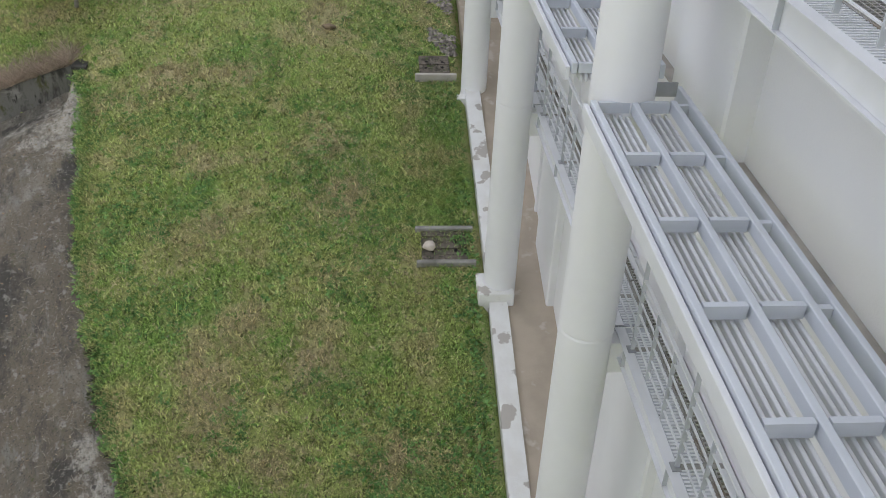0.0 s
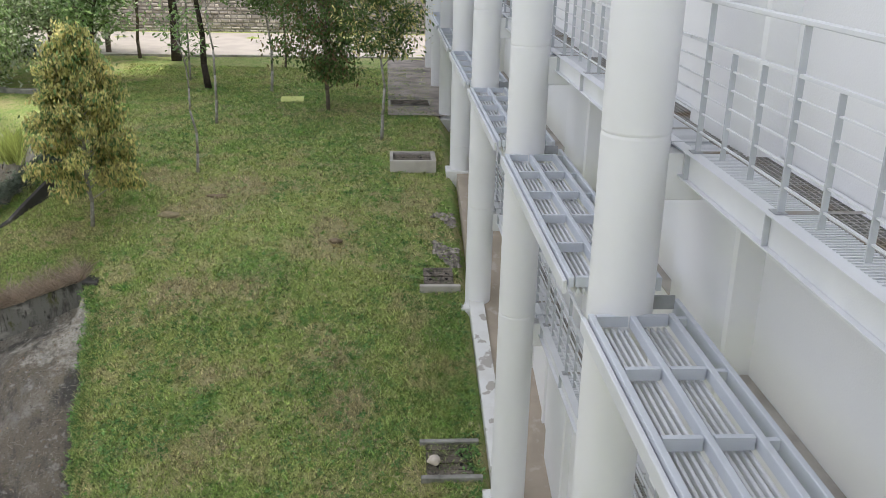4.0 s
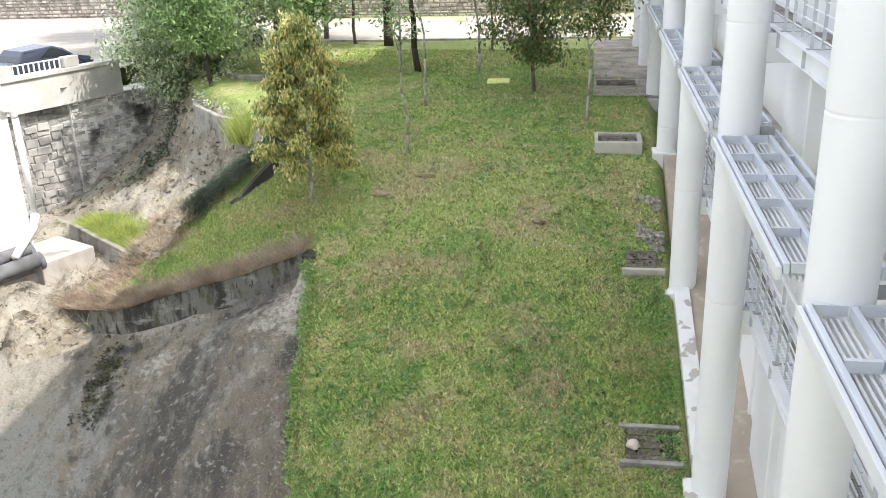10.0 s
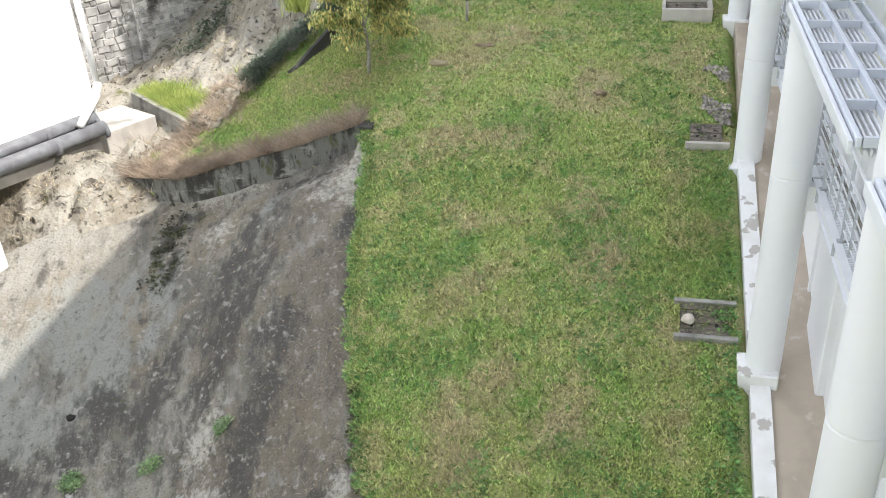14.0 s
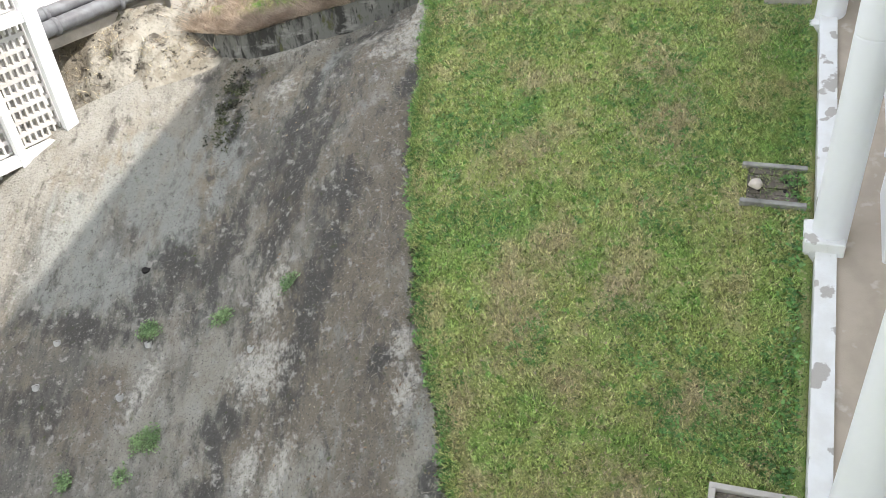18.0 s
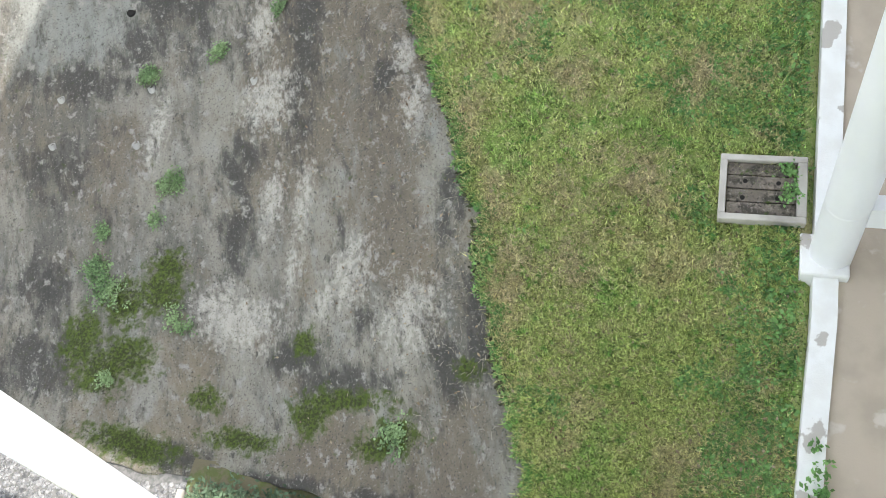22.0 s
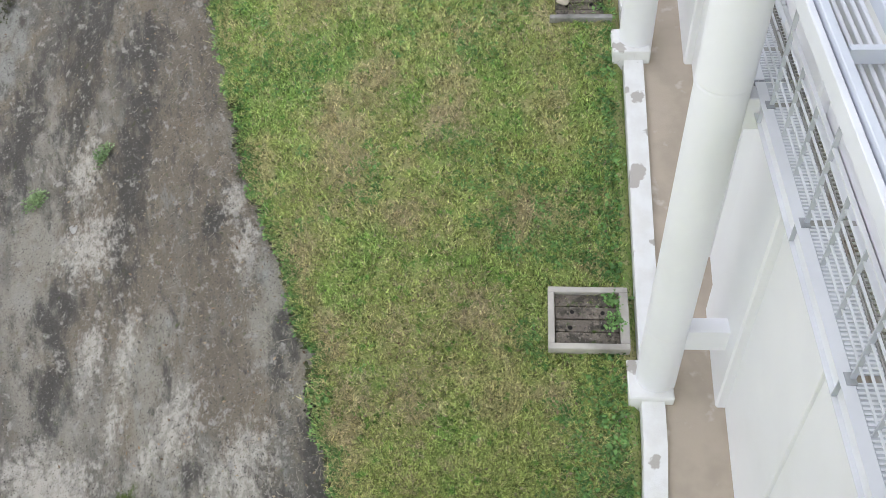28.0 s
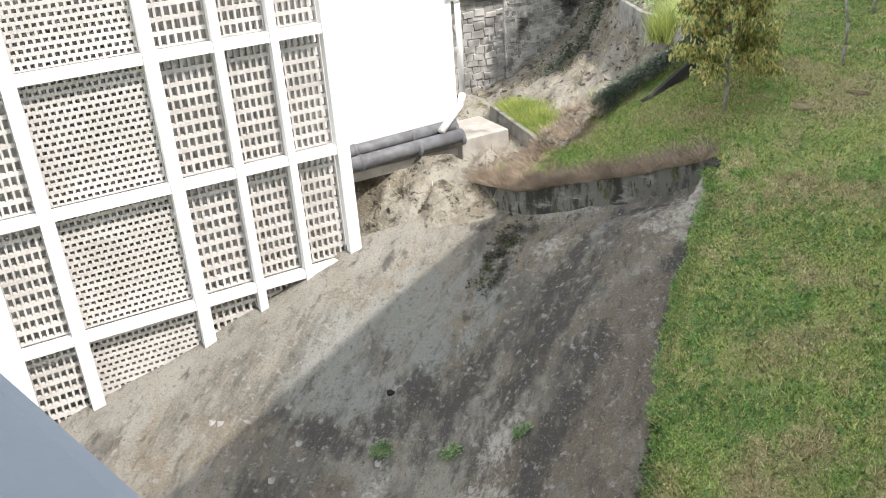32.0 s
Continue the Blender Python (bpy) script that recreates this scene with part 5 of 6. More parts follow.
tree(-2.3, 20.7, 6.4, 0.055, (1.25, 3.6), DARK_LEAF, BARK_PALE, "slim lawn tree with dark and yellow-green leaves", 8500, 0.115, 18, limbs=15, droop=0.6, crown2=OLIVE_LEAF, clump=0.24)
tree(-10.4, 31.0, 6.8, 0.05, (1.5, 3.0), GREEN_LEAF, BARK_PALE, "slender pale-stemmed tree among others by the road", 2600, 0.17, 19, limbs=10)
tree(-6.9, 35.5, 6.5, 0.06, (1.6, 3.4), DARK_LEAF, BARK_MID, "slim dark-leaved tree before the road", 3000, 0.18, 20, limbs=11)
tree(-14.3, 38.2, 7.0, 0.09, (2.2, 3.8), GREEN_LEAF, BARK_MID, "green tree beside the road", 4200, 0.2, 21, limbs=12, lean=(0.5, 0))
tree(-13.3, 27.2, 5.4, 0.1, (1.9, 2.8), GREEN_LEAF, BARK_DARK, "forked low tree with dark branches on the terrace", 3200, 0.18, 22, limbs=10, lean=(0.8, 0.3))
tree(-19.4, 28.4, 6.9, 0.16, (2.3, 5.6), LIGHT_LEAF, BARK_DARK, "wide leafy tree leaning over the underpass wall", 30000, 0.16, 30, z=2.9, limbs=34, droop=0.6, clump=0.2, lean=(-0.5, 0.0), crown2=GREEN_LEAF)
tree(-17.1, 26.0, 6.0, 0.09, (1.7, 3.9), GREEN_LEAF, BARK_DARK, "slender dark-stemmed tree rooted above the rock face", 11000, 0.14, 31, z=4.5, limbs=20, droop=0.6, lean=(-1.0, 0.3))
tree(-18.2, 29.6, 7.0, 0.2, (2.8, 5.6), LIGHT_LEAF, BARK_DARK, "large leafy tree with light green leaves above the bank", 30000, 0.15, 23, z=4.6, limbs=30, droop=0.6, clump=0.2, crown2=GREEN_LEAF)
tree(-16.8, 33.5, 7.6, 0.13, (2.5, 5.4), LIGHT_LEAF, BARK_MID, "light green tree at the edge of the terrace", 14000, 0.15, 24, z=4.9, limbs=22, crown2=GREEN_LEAF)
tree(-22.8, 35.5, 8.5, 0.2, (3.0, 5.6), GREEN_LEAF, BARK_DARK, "green tree behind the underpass wall", 13000, 0.17, 25, z=4.8, limbs=22, crown2=LIGHT_LEAF)
tree(-19.5, 41.0, 8.2, 0.2, (3.2, 5.2), LIGHT_LEAF, BARK_MID, "spreading light green roadside tree", 7000, 0.25, 26, z=4.7, limbs=20)
tree(-16.5, 40.5, 7.5, 0.15, (2.6, 4.6), LIGHT_LEAF, BARK_MID, "light green tree along the road", 6000, 0.24, 27, z=4.7, limbs=18)
tree(-14.8, 30.8, 5.5, 0.1, (1.9, 3.8), LIGHT_LEAF, BARK_MID, "small light green tree above the planter", 4500, 0.18, 28, limbs=16)
tree(-27.0, 42.0, 9.0, 0.2, (3.4, 6.0), GREEN_LEAF, BARK_DARK, "tall green tree beside the car park", 7000, 0.26, 29, z=4.9, limbs=20)

# shrubs
def shrub_line(name, pts, r, n, leaf, size, label, seed, fz, droop=0.0, kind_cat="shrub"):
    rng = np.random.default_rng(seed)
    p = []
    for _ in range(n):
        k = rng.uniform(0, len(pts) - 1.001)
        a = Vector((*pts[int(k)], 0)).lerp(Vector((*pts[int(k) + 1], 0)), k % 1)
        x, y = a.x + rng.normal(0, r * 0.45), a.y + rng.normal(0, r * 0.45)
        bump = 0.5 + 0.5 * noise.noise((x * 1.7, y * 1.7, seed))
        p.append((x, y, fz(x, y) + r * (0.25 + bump) * rng.uniform(0.15, 1.0)))
    v, f = leaves_at(p, size, rng, droop)
    return stuff_mesh(name, v, f, leaf, label, kind_cat)


shrub_line("hedge", [(-13.32, 14.95), (-13.2, 15.4), (-12.9, 16.05), (-12.4, 16.85), (-11.85, 17.6), (-11.55, 18.15)], 0.38, 17000, HEDGE_LEAF, 0.055, "dense dark green hedge in the planter bed", 31, lambda x, y: 3.25 + 0.44 * (y - 14.6))
shrub_line("ground_cover", [(-9.6, -4.3), (-8.2, -4.32), (-7.0, -4.5), (-6.1, -4.85), (-5.85, -5.1)], 0.34, 5600, CREEPER_LEAF, 0.075, "low dark green creepers under the slope's edge", 32, lambda x, y: -2.6)
shrub_line("upper_shrubs", [(-18.0, 27.6), (-16.8, 25.4), (-15.2, 23.8), (-14.0, 23.4)], 0.6, 7000, LIGHT_LEAF, 0.10, "pale green ground cover in the terrace planter", 33, lambda x, y: 4.35)
shrub_line("bank_shrubs", [(-21.5, 31.0), (-20.0, 29.5), (-19.4, 27.0), (-20.5, 25.0)], 0.8, 3500, HEDGE_LEAF, 0.12, "scrubby weeds at the foot of the stone wall", 34, rock_z)
shrub_line("tree_belt", [(-30, 56), (-18, 55.5), (-6, 56), (6, 56)], 2.0, 9000, GREEN_LEAF, 0.4, "tangle of green bushes above the stone wall", 35, lambda x, y: 8.5)


def grass_patch(name, n, inside, fz, height, width, lean, mat, label, seed, per=3, weight=None, tufts=False):
    """Blades thrown over the plan; 'inside' draws a place from the generator."""
    rng = np.random.default_rng(seed)
    pts = []
    while len(pts) < n:
        x, y = inside(rng)
        if weight is None or rng.random() < weight(x, y):
            pts.append((x, y, fz(x, y) - 0.01))
    tall = np.array([0.45 + 1.5 * min(1.0, max(0.0, 0.5 + 0.9 * noise.noise((x * 8.0, y * 8.0, 2.4)))) for x, y, _ in pts]) if tufts else None
    v, f = blades(pts, height, width, lean, rng, per, tall)
    ob = stuff_mesh(name, v, f, mat, label, "grass")
    if mat is TURF:
        put_fields(ob.data, {"dry": DRY_SPOTS, "lush": LUSH_SPOTS})
    return ob


def lawn_place(rng):
    y = -5.4 + 41 * rng.random() ** 1.55
    left = edge(y) + 0.02 if y < 12.9 else max(upper_edge(y), -14)
    return rng.uniform(left, -0.42), y


def dry_weight(x, y):
    spot = max(1 - math.hypot((x - a) / rx, (y - b) / ry) / 1.7 for a, b, rx, ry in DRY_SPOTS)
    return max(0.04, 0.8 * (noise.noise((x * 0.55 + 3, y * 0.55, 1.7)) + 0.1) + 0.4 * noise.noise((x * 2.6, y * 2.6, 4)) + 0.9 * max(0.0, spot))


def green_weight(x, y):
    return 1.0 - 0.55 * max(0.0, min(1.0, dry_weight(x, y)))


grass_patch("turf", 185000, lawn_place, turf_z, 0.055, 0.0125, 0.85, TURF, "short mown green grass blades of the lawn", 41, 3, green_weight, True)
grass_patch("dry_turf", 46000, lawn_place, turf_z, 0.05, 0.009, 1.0, DRY_TURF, "dry straw-coloured blades in the lawn", 42, 3, dry_weight, True)


def clover(name, n, place, fz, size, mat, label, seed, leaves=9, r=0.07, up=0.05):
    rng = np.random.default_rng(seed)
    pts = []
    for _ in range(n):
        x, y = place(rng)
        s = rng.uniform(0.5, 1.5)
        for _ in range(int(leaves * s)):
            a, d = rng.uniform(0, 6.28), r * s * math.sqrt(rng.random())
            px, py = x + d * math.cos(a), y + d * math.sin(a)
            pts.append((px, py, fz(px, py) + up * rng.uniform(0.3, 1.0)))
    v, f = leaves_at(pts, size, rng, 0.0, 0.7)
    return stuff_mesh(name, v, f, mat, label, "weeds")


def weed_place(rng):
    while True:
        x, y = lawn_place(rng)
        if x < -9.4 and y < 17.5:
            continue
        spot = max(1 - math.hypot((x - a) / rx, (y - b) / ry) / 1.9 for a, b, rx, ry in LUSH_SPOTS)
        if noise.noise((x * 0.5, y * 0.5, 8.1)) + 0.6 * noise.noise((x * 1.8, y * 1.8, 3.1)) + 0.25 * step(4, 9, y) - 0.25 * step(12, 16, y) + 0.6 * max(0.0, spot) * step(-2, 4, y) > 0.30:
            return x, y


clover("lawn_weeds", 6500, weed_place, lawn_z, 0.042, WEED_LEAF, "bright green broad-leaved weeds growing in the lawn", 51)


def edge_place(rng):
    y = rng.uniform(-4.2, 12.8)
    return edge(y) + rng.normal(0.02, 0.07), y


clover("border_weeds", 2300, edge_place, lambda x, y: lawn_z(max(x, edge(y)), y) - 0.05, 0.05, WEED_LEAF, "weeds and runners along the lawn's border", 52, 8, 0.07, 0.06)
grass_patch("border_grass", 6000, edge_place, lambda x, y: lawn_z(max(x, edge(y)), y) - 0.03, 0.10, 0.008, 1.1, TURF, "ragged grass fringe at the concrete's edge", 53)
grass_patch("wall_side_grass", 3200, lambda r: (-0.4 - abs(r.normal(0, 0.9)), 9.4 + r.normal(0, 1.3)), lawn_z, 0.13, 0.010, 1.2, TURF, "longer grass beside the building", 54)
clover("curb_weeds", 260, lambda r: (-0.42 - abs(r.normal(0, 0.22)), r.uniform(-4.5, 12)), lawn_z, 0.06, WEED_LEAF, "dark weeds along the white curb", 55, 9, 0.10, 0.08)

# weeds on the slope
for k, (x, y, r, n) in enumerate(((-12.72, 3.45, 0.20, 60), (-11.25, 3.95, 0.17, 55), (-11.7, 1.25, 0.24, 70), (-9.84, 4.45, 0.16, 26), (-12.85, -0.5, 0.30, 70), (-12.5, -0.9, 0.30, 60),
                                  (-12.03, -2.5, 0.12, 24), (-6.3, -3.05, 0.22, 40), (-11.85, 0.5, 0.14, 22), (-12.9, 0.2, 0.14, 26), (-10.9, -1.3, 0.25, 40))):
    c = clover("slope_weed", n, lambda rr, x=x, y=y, r=r: (x + rr.normal(0, r * 0.5), y + rr.normal(0, r * 0.5)), shot_z, 0.042, SLOPE_LEAF, "small green weed rooted in the concrete slope", 60 + k, 11, 0.08, 0.10)
clover("joint_weeds", 26, lambda r: (-0.10 + r.normal(0, 0.07), -3.3 + r.normal(0, 0.35)), lambda x, y: apron_z(y), 0.06, WEED_LEAF, "weeds growing from the joint beside the curb", 75, 8, 0.06, 0.12)
clover("sump_weeds", 60, lambda r: (-0.62 + r.normal(0, 0.08), r.choice([0.75, 1.1, 7.2]) + r.normal(0, 0.14)), lambda x, y: 0.16 if y < 3 else 1.86, 0.05, WEED_LEAF, "weeds on the drain sump slabs", 76, 6, 0.05, 0.06)

# dead grass over the retaining wall, and brown scrub on the bank
grass_patch("dead_wall_grass", 3600, lambda r: (lambda x: (x, wall_y(x) + abs(r.normal(0.0, 0.36)) - 0.11))(r.uniform(-15.6, -9.4)), lambda x, y: max(wall_top(x), terrace_z(x, y)), 0.17, 0.012, 1.6, DEAD_GRASS, "dead brown grass hanging over the retaining wall", 81, 3, None, True)
grass_patch("dead_scrub", 1700, lambda r: (lambda k: (-13.85 - 1.3 * k + r.normal(0, 0.40), 14.7 - 2.6 * k + r.normal(0, 0.50)))(r.random()), lambda x, y: max(rock_z(x, y), terrace_z(x, y) if x > upper_edge(y) else -9), 0.24, 0.014, 1.5, DEAD_GRASS, "brown dead scrub spilling down the bank", 82, 3)
grass_patch("bed_grass", 4600, lambda r: (lambda k, j: (-18.2 + 3.4 * k + 0.59 * j, 16.85 - 2.48 * k + 0.807 * j))(r.random(), 0.15 + abs(r.normal(0, 0.55))), lambda x, y: max(2.15, rock_z(x, y)), 0.38, 0.014, 0.9, YELLOW_GRASS, "lush yellow-green grass filling the bed", 83, 4)
grass_patch("tall_grass_clump", 300, lambda r: (-13.9 + r.normal(0, 0.25), 21.3 + r.normal(0, 0.3)), lambda x, y: 4.0, 0.9, 0.016, 0.6, YELLOW_GRASS, "tall yellow-green grass clump by the terrace", 84, 5)
grass_patch("bank_grass", 3500, lambda r: (r.uniform(-22, -14), r.uniform(9.5, 30)), rock_z, 0.16, 0.010, 1.1, DRY_TURF, "sparse dry grass on the rocky bank", 85, 3, lambda x, y: 1.0 if x < upper_edge(y) - 0.1 and noise.noise((x * 0.8, y * 0.8, 6)) > 0.05 else 0.0)
grass_patch("bed_cover", 7000, lambda r: (r.uniform(-9.85, -5.65), r.uniform(-5.6, -4.2)), lambda x, y: -2.6, 0.08, 0.010, 1.2, BED_LEAF, "pale straw-green ground cover in the narrow bed", 86, 3, lambda x, y: 1.0 if y > -5.5 - 0.10 * (x + 5.7) else 0.0)
grass_patch("terrace_turf", 9000, lambda r: (r.uniform(-14.8, -9.3), r.uniform(12.0, 17.5)), lambda x, y: terrace_z(x, y) if x > -14.9 else 0, 0.06, 0.010, 1.0, TURF, "short green grass of the small terrace", 87, 3, lambda x, y: 1.0 if y > wall_y(x) + 0.05 and x > float(np.interp(y, [12.7, 13.3, 13.9, 14.5, 15.3, 15.8, 16.4, 17.0], [-13.7, -13.3, -12.95, -12.9, -12.75, -12.4, -11.75, -11.2])) else 0.0)

# fallen leaves and litter
LITTER = leaf_material("fallen_leaves", (0.34, 0.29, 0.20), (0.20, 0.13, 0.08), 0.8, 0.5, 0.1)


def litter(name, n, place, fz, size, label, seed):
    rng = np.random.default_rng(seed)
    pts = [(x, y, fz(x, y) + 0.03) for x, y in (place(rng) for _ in range(n))]
    v, f = leaves_at(pts, size, rng, 0.0, 0.5)
    return stuff_mesh(name, v, f, LITTER, label, "leaves")


litter("lawn_litter", 1700, lawn_place, lambda x, y: turf_z(x, y) + 0.03, 0.05, "scattered dry fallen leaves on the lawn", 91)
litter("slope_litter", 520, lambda r: (lambda y: (edge(y) - abs(r.normal(0, 2.2)) - 0.1, y))(r.uniform(-3.2, 11.3)), shot_z, 0.05, "scattered dry leaves and twigs on the concrete slope", 92)
litter("bank_litter", 1500, lambda r: (r.uniform(-22, -14.5), r.uniform(10, 30)), lambda x, y: rock_z(x, y) + 0.05, 0.06, "dry leaf litter on the bank", 93)


# pale root threads and twigs on the slope, dark clods and shadow line at the lawn's low border
TWIG = material("pale_dry_twigs", (0.42, 0.38, 0.31), (0.30, 0.26, 0.21), 8.0, 0.9, 0.0)


def twigs(name, n, place, fz, label, seed):
    rng = np.random.default_rng(seed)
    verts, faces = [], []
    for _ in range(n):
        x, y = place(rng)
        a, w = rng.uniform(0, 6.28), rng.uniform(0.002, 0.0045)
        step_len = rng.uniform(0.012, 0.04)
        for k in range(5):
            z = fz(x, y) + 0.02
            c, s = math.cos(a + 1.57) * w, math.sin(a + 1.57) * w
            verts += [(x - c, y - s, z), (x + c, y + s, z), (x, y, z + w)]
            if k:
                b = len(verts) - 6
                faces += [(b, b + 3, b + 5, b + 2), (b + 2, b + 5, b + 4, b + 1)]
            x, y, a = x + step_len * math.cos(a), y + step_len * math.sin(a), a + rng.normal(0, 0.45)
    return stuff_mesh(name, verts, faces, TWIG, label, "twigs")


twigs("dry_twigs", 900, lambda r: (lambda y: (edge(y) - 0.08 - abs(r.normal(0, 0.95)), y))(r.uniform(-3.0, 11.4)), shot_z, "pale dry roots and twigs lying on the concrete slope", 95)
CLOD = leaf_material("dark_clods", (0.05, 0.05, 0.035), (0.08, 0.09, 0.04), 0.9, 0.5, 0.05)
# the dark strip is soil and also paints the shadow below the turf's edge
clover("border_clods", 420, lambda r: (lambda y: (edge(y) - 0.03 + r.normal(0, 0.06), y))(r.uniform(-2.6, 5.2)), lambda x, y: lawn_z(max(x, edge(y)), y) - 0.06, 0.06, CLOD, "dark soil, dead runners and a painted shadow line along the lawn's border", 96, 8, 0.06, 0.05)
clover("wet_growth", 110, lambda r: (lambda k: (-13.85 + 0.65 * k + r.normal(0, 0.22), 10.7 - 2.2 * k + r.normal(0, 0.25)))(r.random()), shot_z, 0.06, CLOD, "black-green growth in the wet streak of the slope", 97, 8, 0.07, 0.04)

# ---- underpass, bridge, road ----
UA = Vector((0.42, 0.9075, 0))
UN = Vector((0.9075, -0.42, 0))
AM = Matrix(((UA.x, UN.x, 0, -23.7), (UA.y, UN.y, 0, 26.5), (0, 0, 1, 0), (0, 0, 0, 1)))      # along, out, up
DECK = material("bridge_concrete", (0.66, 0.65, 0.62), (0.56, 0.55, 0.52), 0.7, 0.85, 0.2, 20, c3=(0.42, 0.41, 0.38), scale3=0.5)


def rubble_face(name, u0, u1, v, z0, z1, mat, parent, seed, size=0.55, most=150):
    """Rough stones in wandering courses on a wall's face: the first ones are pieces of their own, the rest is joined."""
    rng = np.random.default_rng(seed)
    z, made, rest_v, rest_f = z0, 0, [], []
    while z < z1 - 0.05:
        h = size * rng.uniform(0.45, 0.8)
        u = u0 + rng.uniform(-0.3, 0.0)
        while u < u1:
            w = size * rng.uniform(0.6, 1.5)
            a, b = max(u, u0), min(u + w, u1)
            if b - a > 0.06:
                d, j = rng.uniform(0.02, 0.10), rng.uniform(-0.25, 0.25, (4, 2)) * h
                lift = 0.35 * h * math.sin(1.9 * a + 0.7 * z) * (0.3 < z - z0 and z < z1 - 0.4)
                o = [(a + 0.012, z + 0.012), (b - 0.012, z + 0.012), (b - 0.012, min(z + h, z1) - 0.012), (a + 0.012, min(z + h, z1) - 0.012)]
                o = [(p + 0.5 * j[k][0], q + lift + 0.5 * j[k][1]) for k, (p, q) in enumerate(o)]
                back = [AM @ Vector((p, v, q)) for p, q in o]
                front = [AM @ Vector((p + (0.025 if k in (0, 3) else -0.025), v + d + 0.15 * j[k][0], q + (0.02 if k < 2 else -0.02))) for k, (p, q) in enumerate(o)]
                quads = [(4, 7, 6, 5), (0, 4, 5, 1), (1, 5, 6, 2), (2, 6, 7, 3), (3, 7, 4, 0)]
                if made < most:
                    me = bpy.data.meshes.new(name)
                    me.from_pydata(back + front, [], quads)
                    me.materials.append(mat)
                    new(name, me).parent = parent
                else:
                    n = len(rest_v)
                    rest_v += back + front
                    rest_f += [tuple(n + k for k in q) for q in quads]
                made += 1
            u += w
        z += h
    if rest_v:
        me = bpy.data.meshes.new("stone_facing")
        me.from_pydata(rest_v, [], rest_f)
        me.materials.append(mat)
        more = new("stone_facing", me)
        more.parent = parent
        more["kind"] = "stuff"


abut = empty("underpass_wall")
part("core", box(0.0, 12.0, -1.2, 0.0, -1.5, 4.25, AM), LIGHT_STONE, abut)
# this wall takes the darker stone that carries the shade under the deck
part("recess_wall", box(-14.0, -0.004, -2.4, -0.15, -1.5, 4.25, AM), SHADED_STONE, abut, "shaded stone wall under the bridge")
rubble_face("stone", 0.0, 9.0, 0.0, 0.0, 4.25, LIGHT_STONE, abut, 5, 0.27, 170)
rubble_face("stone", -5.5, 0.0, -0.15, -0.4, 4.2, SHADED_STONE, abut, 6, 0.45, 120)
tagged(abut, "dark grey rubble stone abutment of the underpass", "wall", kind="structure")

bridge_deck = empty("road_bridge")
part("fascia", box(-26, 2.6, -0.1, 0.25, 4.25, 5.55, AM, 0.02), DECK, bridge_deck)
part("coping", box(-26, 2.6, -0.18, 0.33, 5.55, 5.72, AM, 0.02), DECK, bridge_deck)
part("deck", box(-26, 2.6, -14, -0.1, 4.25, 4.95, AM), DECK, bridge_deck)
for k in range(9):
    part("kerb_block", box(-24 + k * 3.0, -23.3 + k * 3.0, -0.16, 0.2, 5.722, 6.15, AM, 0.02), DECK, bridge_deck)
    if k < 8:
        for j in range(10):
            u = -23.2 + k * 3.0 + j * 0.23
            part("baluster", box(u, u + 0.05, 0.0, 0.05, 5.722, 6.08, AM), STEEL_LIGHT, bridge_deck)
        part("rail", box(-23.3 + k * 3.0, -21.0 + k * 3.0, -0.01, 0.06, 6.082, 6.13, AM), STEEL_LIGHT, bridge_deck)
tagged(bridge_deck, "pale concrete road bridge with a low railing", "bridge")

parking = sheet("car_park", lines((-110, -23.5, 50)), lines((26, 130, 60)), lambda x, y: 4.98 + 0.0 * x, ROAD, lambda x, y: x < -24.2 - 0.0 * y and x + 0.46 * (26.5 - y) * -1 < 6 and (y > 42 or x < -23.4 + 0.463 * (y - 26.5) - 0.4))
tagged(parking, "pale asphalt car park beyond the bridge", "road", kind="structure")

CAR_PAINT = [material("car_paint_blue", (0.05, 0.06, 0.09), (0.045, 0.055, 0.08), 1.0, 0.25, 0.0, spec=0.5), material("car_paint_silver", (0.5, 0.5, 0.52), (0.47, 0.47, 0.49), 1.0, 0.25, 0.0, metal=0.4),
             material("car_paint_black", (0.02, 0.02, 0.022), (0.025, 0.025, 0.027), 1.0, 0.2, 0.0, spec=0.5), material("car_paint_white", (0.75, 0.75, 0.74), (0.7, 0.7, 0.69), 1.0, 0.3, 0.0)]
GLASS = material("dark_car_glass", (0.02, 0.025, 0.03), (0.03, 0.035, 0.04), 1.0, 0.08, 0.0, spec=0.6)
TYRE = material("black_tyre", (0.02, 0.02, 0.02), (0.03, 0.03, 0.03), 3.0, 0.8, 0.1)


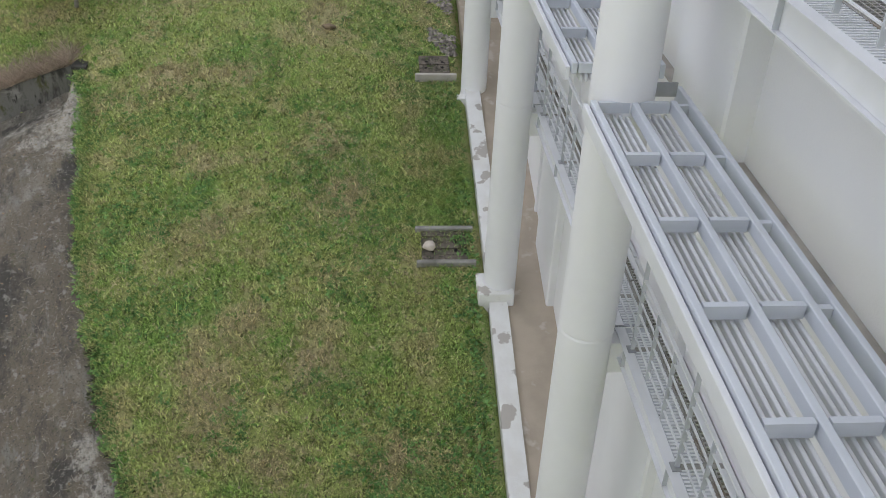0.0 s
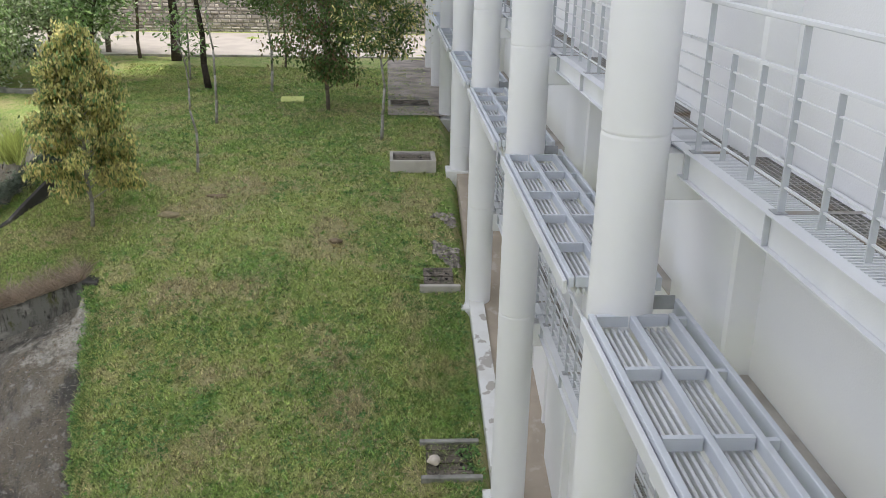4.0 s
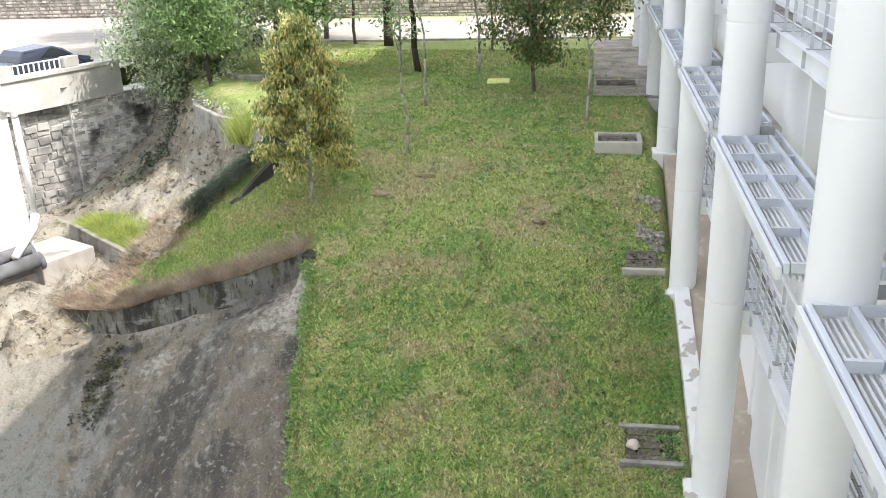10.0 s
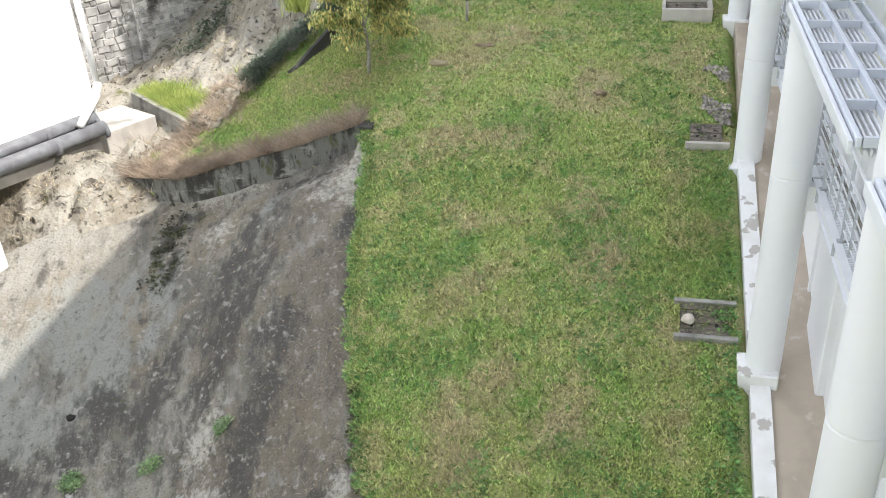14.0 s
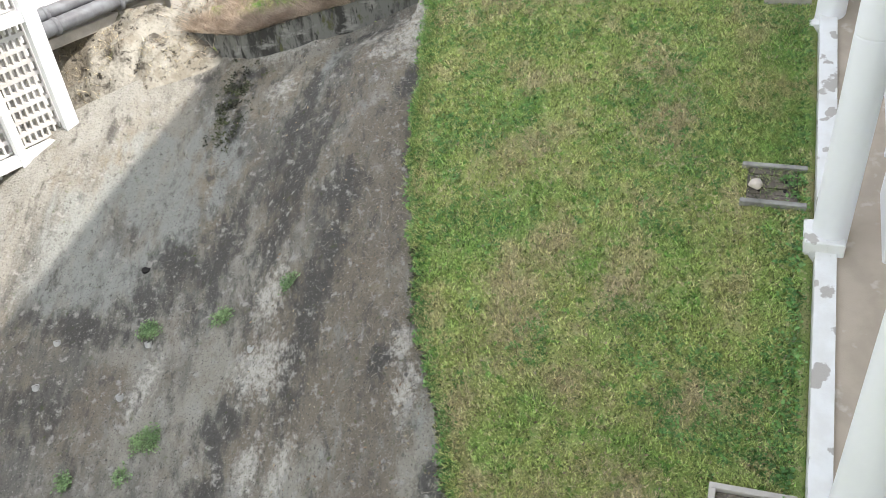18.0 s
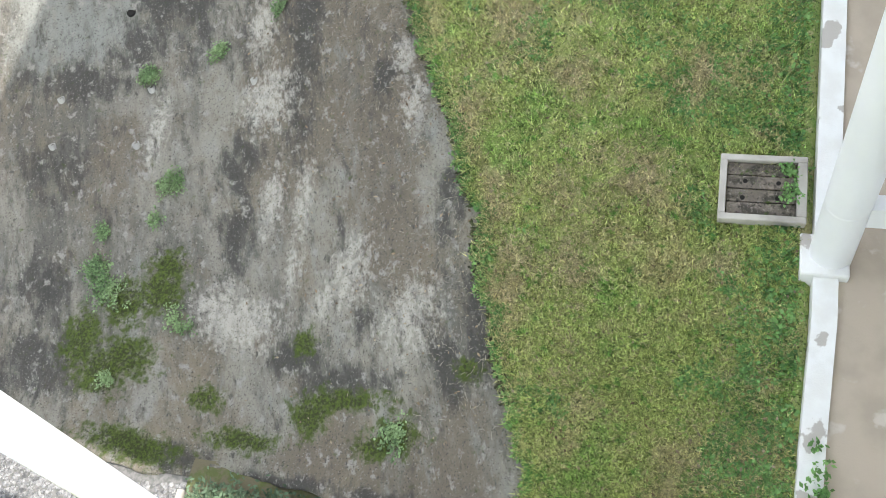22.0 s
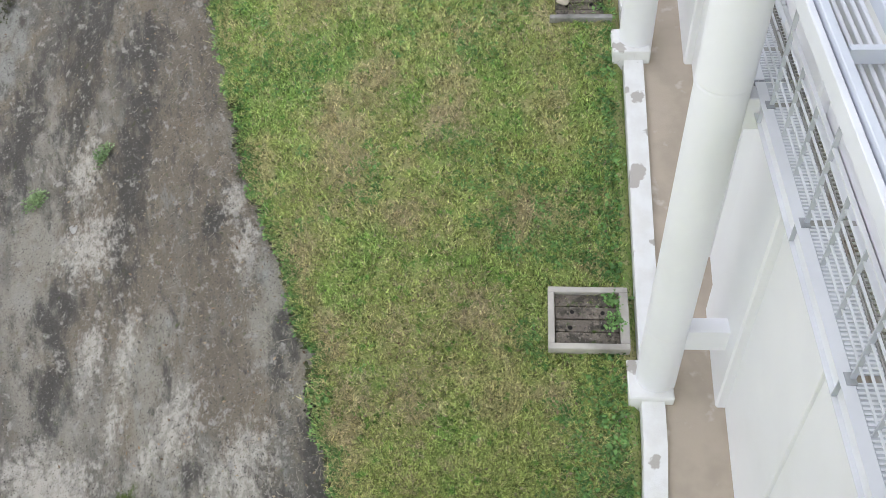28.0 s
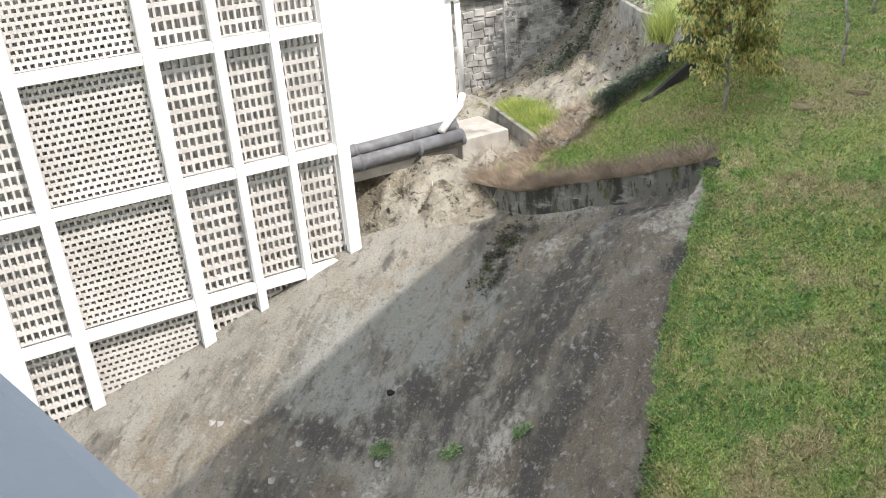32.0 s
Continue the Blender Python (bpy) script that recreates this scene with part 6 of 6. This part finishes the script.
def car(m, paint, label):
    c = empty("parked_car")
    c.matrix_basis = m
    side = [(-2.1, 0.35), (-2.12, 0.75), (-2.0, 0.92), (-1.5, 0.98), (-1.1, 1.40), (0.3, 1.46), (0.75, 1.30), (1.25, 0.95), (1.95, 0.82), (2.12, 0.6), (2.08, 0.33)]
    bm = bmesh.new()
    rows = []
    for y, k in ((-0.84, 0.97), (-0.78, 1.0), (0.78, 1.0), (0.84, 0.97)):
        rows.append([bm.verts.new((px * k, y if pz < 1.0 else y * 0.84, pz if abs(y) < 0.8 or pz < 1 else pz - 0.03)) for px, pz in side])
    for a, b in zip(rows, rows[1:]):
        for k in range(len(side)):
            bm.faces.new((a[k], a[(k + 1) % len(side)], b[(k + 1) % len(side)], b[k]))
    bm.faces.new(rows[0])
    bm.faces.new(rows[-1][::-1])
    bmesh.ops.recalc_face_normals(bm, faces=bm.faces)
    part("body", bm, paint, c)
    for s in (-1, 1):
        bm = bmesh.new()
        vs = [bm.verts.new(v) for v in ((-1.35, s * 0.80, 1.02), (-1.05, s * 0.72, 1.34), (0.28, s * 0.72, 1.38), (1.05, s * 0.80, 1.02))]
        bm.faces.new(vs)
        part("side_window", bm, GLASS, c)
        for x in (-1.3, 1.3):
            bm = bmesh.new()
            rings(bm, [(0.3, -0.1), (0.32, -0.08), (0.32, 0.08), (0.3, 0.1)], 20, pose(x, s * 0.76, 0.32, 90, 0, 0))
            tyre = part("wheel", bm, TYRE, c)
            bm = bmesh.new()
            rings(bm, [(0.2, -0.105), (0.2, 0.105)], 16, pose(x, s * 0.76, 0.32, 90, 0, 0))
            part("rim", bm, GALV, tyre, "metal wheel rim")
    for x0, z0, x1, z1 in ((0.78, 1.30, 1.22, 0.98), (-1.12, 1.38, -1.48, 1.0)):
        bm = bmesh.new()
        vs = [bm.verts.new(v) for v in ((x0 + 0.012, -0.6, z0), (x1 + 0.012 * (1 if x1 > 0 else -1), -0.72, z1), (x1 + 0.012 * (1 if x1 > 0 else -1), 0.72, z1), (x0 + 0.012, 0.6, z0))]
        bm.faces.new(vs)
        part("windscreen" if x0 > 0 else "rear_window", bm, GLASS, c)
    return tagged(c, label, "car", "parked cars")


head = math.degrees(math.atan2(UA.y, UA.x))
for u, v, p, name in ((-9.5, -2.0, 2, "black parked car on the bridge"), (-4.9, -2.0, 1, "silver parked car behind the bridge railing"), (0.4, -2.2, 0, "dark blue parked car behind the bridge railing")):
    q = AM @ Vector((u, v, 0))
    car(pose(q.x, q.y, 4.98, 0, 0, head), CAR_PAINT[p], name)
car(pose(-21.0, 37.6, 4.85, 0, 0, head - 10), CAR_PAINT[3], "white parked car half hidden by trees")

# stone wall beyond the road, in courses of rough blocks
FAR_STONE = material("pale_rubble_stone", (0.52, 0.475, 0.42), (0.38, 0.345, 0.30), 2.0, 0.9, 0.4, 10, island=0.3)
rng = np.random.default_rng(77)
bm_v, bm_f = [], []
z = 4.4
while z < 9.4:
    h = rng.uniform(0.16, 0.30)
    x = -46.0
    while x < 22:
        w = rng.uniform(0.22, 0.62)
        d = rng.uniform(0.05, 0.16)
        b = len(bm_v)
        bm_v += [(x, 52, z), (x + w - 0.04, 52, z), (x + w - 0.04, 52, z + h - 0.04), (x, 52, z + h - 0.04),
                 (x + 0.05, 52 - d, z + 0.05), (x + w - 0.09, 52 - d, z + 0.05), (x + w - 0.09, 52 - d, z + h - 0.09), (x + 0.05, 52 - d, z + h - 0.09)]
        bm_f += [(b + 4, b + 5, b + 6, b + 7), (b, b + 1, b + 5, b + 4), (b + 1, b + 2, b + 6, b + 5), (b + 2, b + 3, b + 7, b + 6), (b + 3, b, b + 4, b + 7)]
        x += w
    z += h
face_stones = stuff_mesh("wall_stones", bm_v, bm_f, FAR_STONE, "", "", stone_wall)
face_stones["kind"] = "stuff"
verge = part("road_kerb", box(-40, 40, 39.2, 39.4, 4.3, 4.95), PALE_CONCRETE)
tagged(verge, "pale kerb along the road", "kerb", kind="structure")
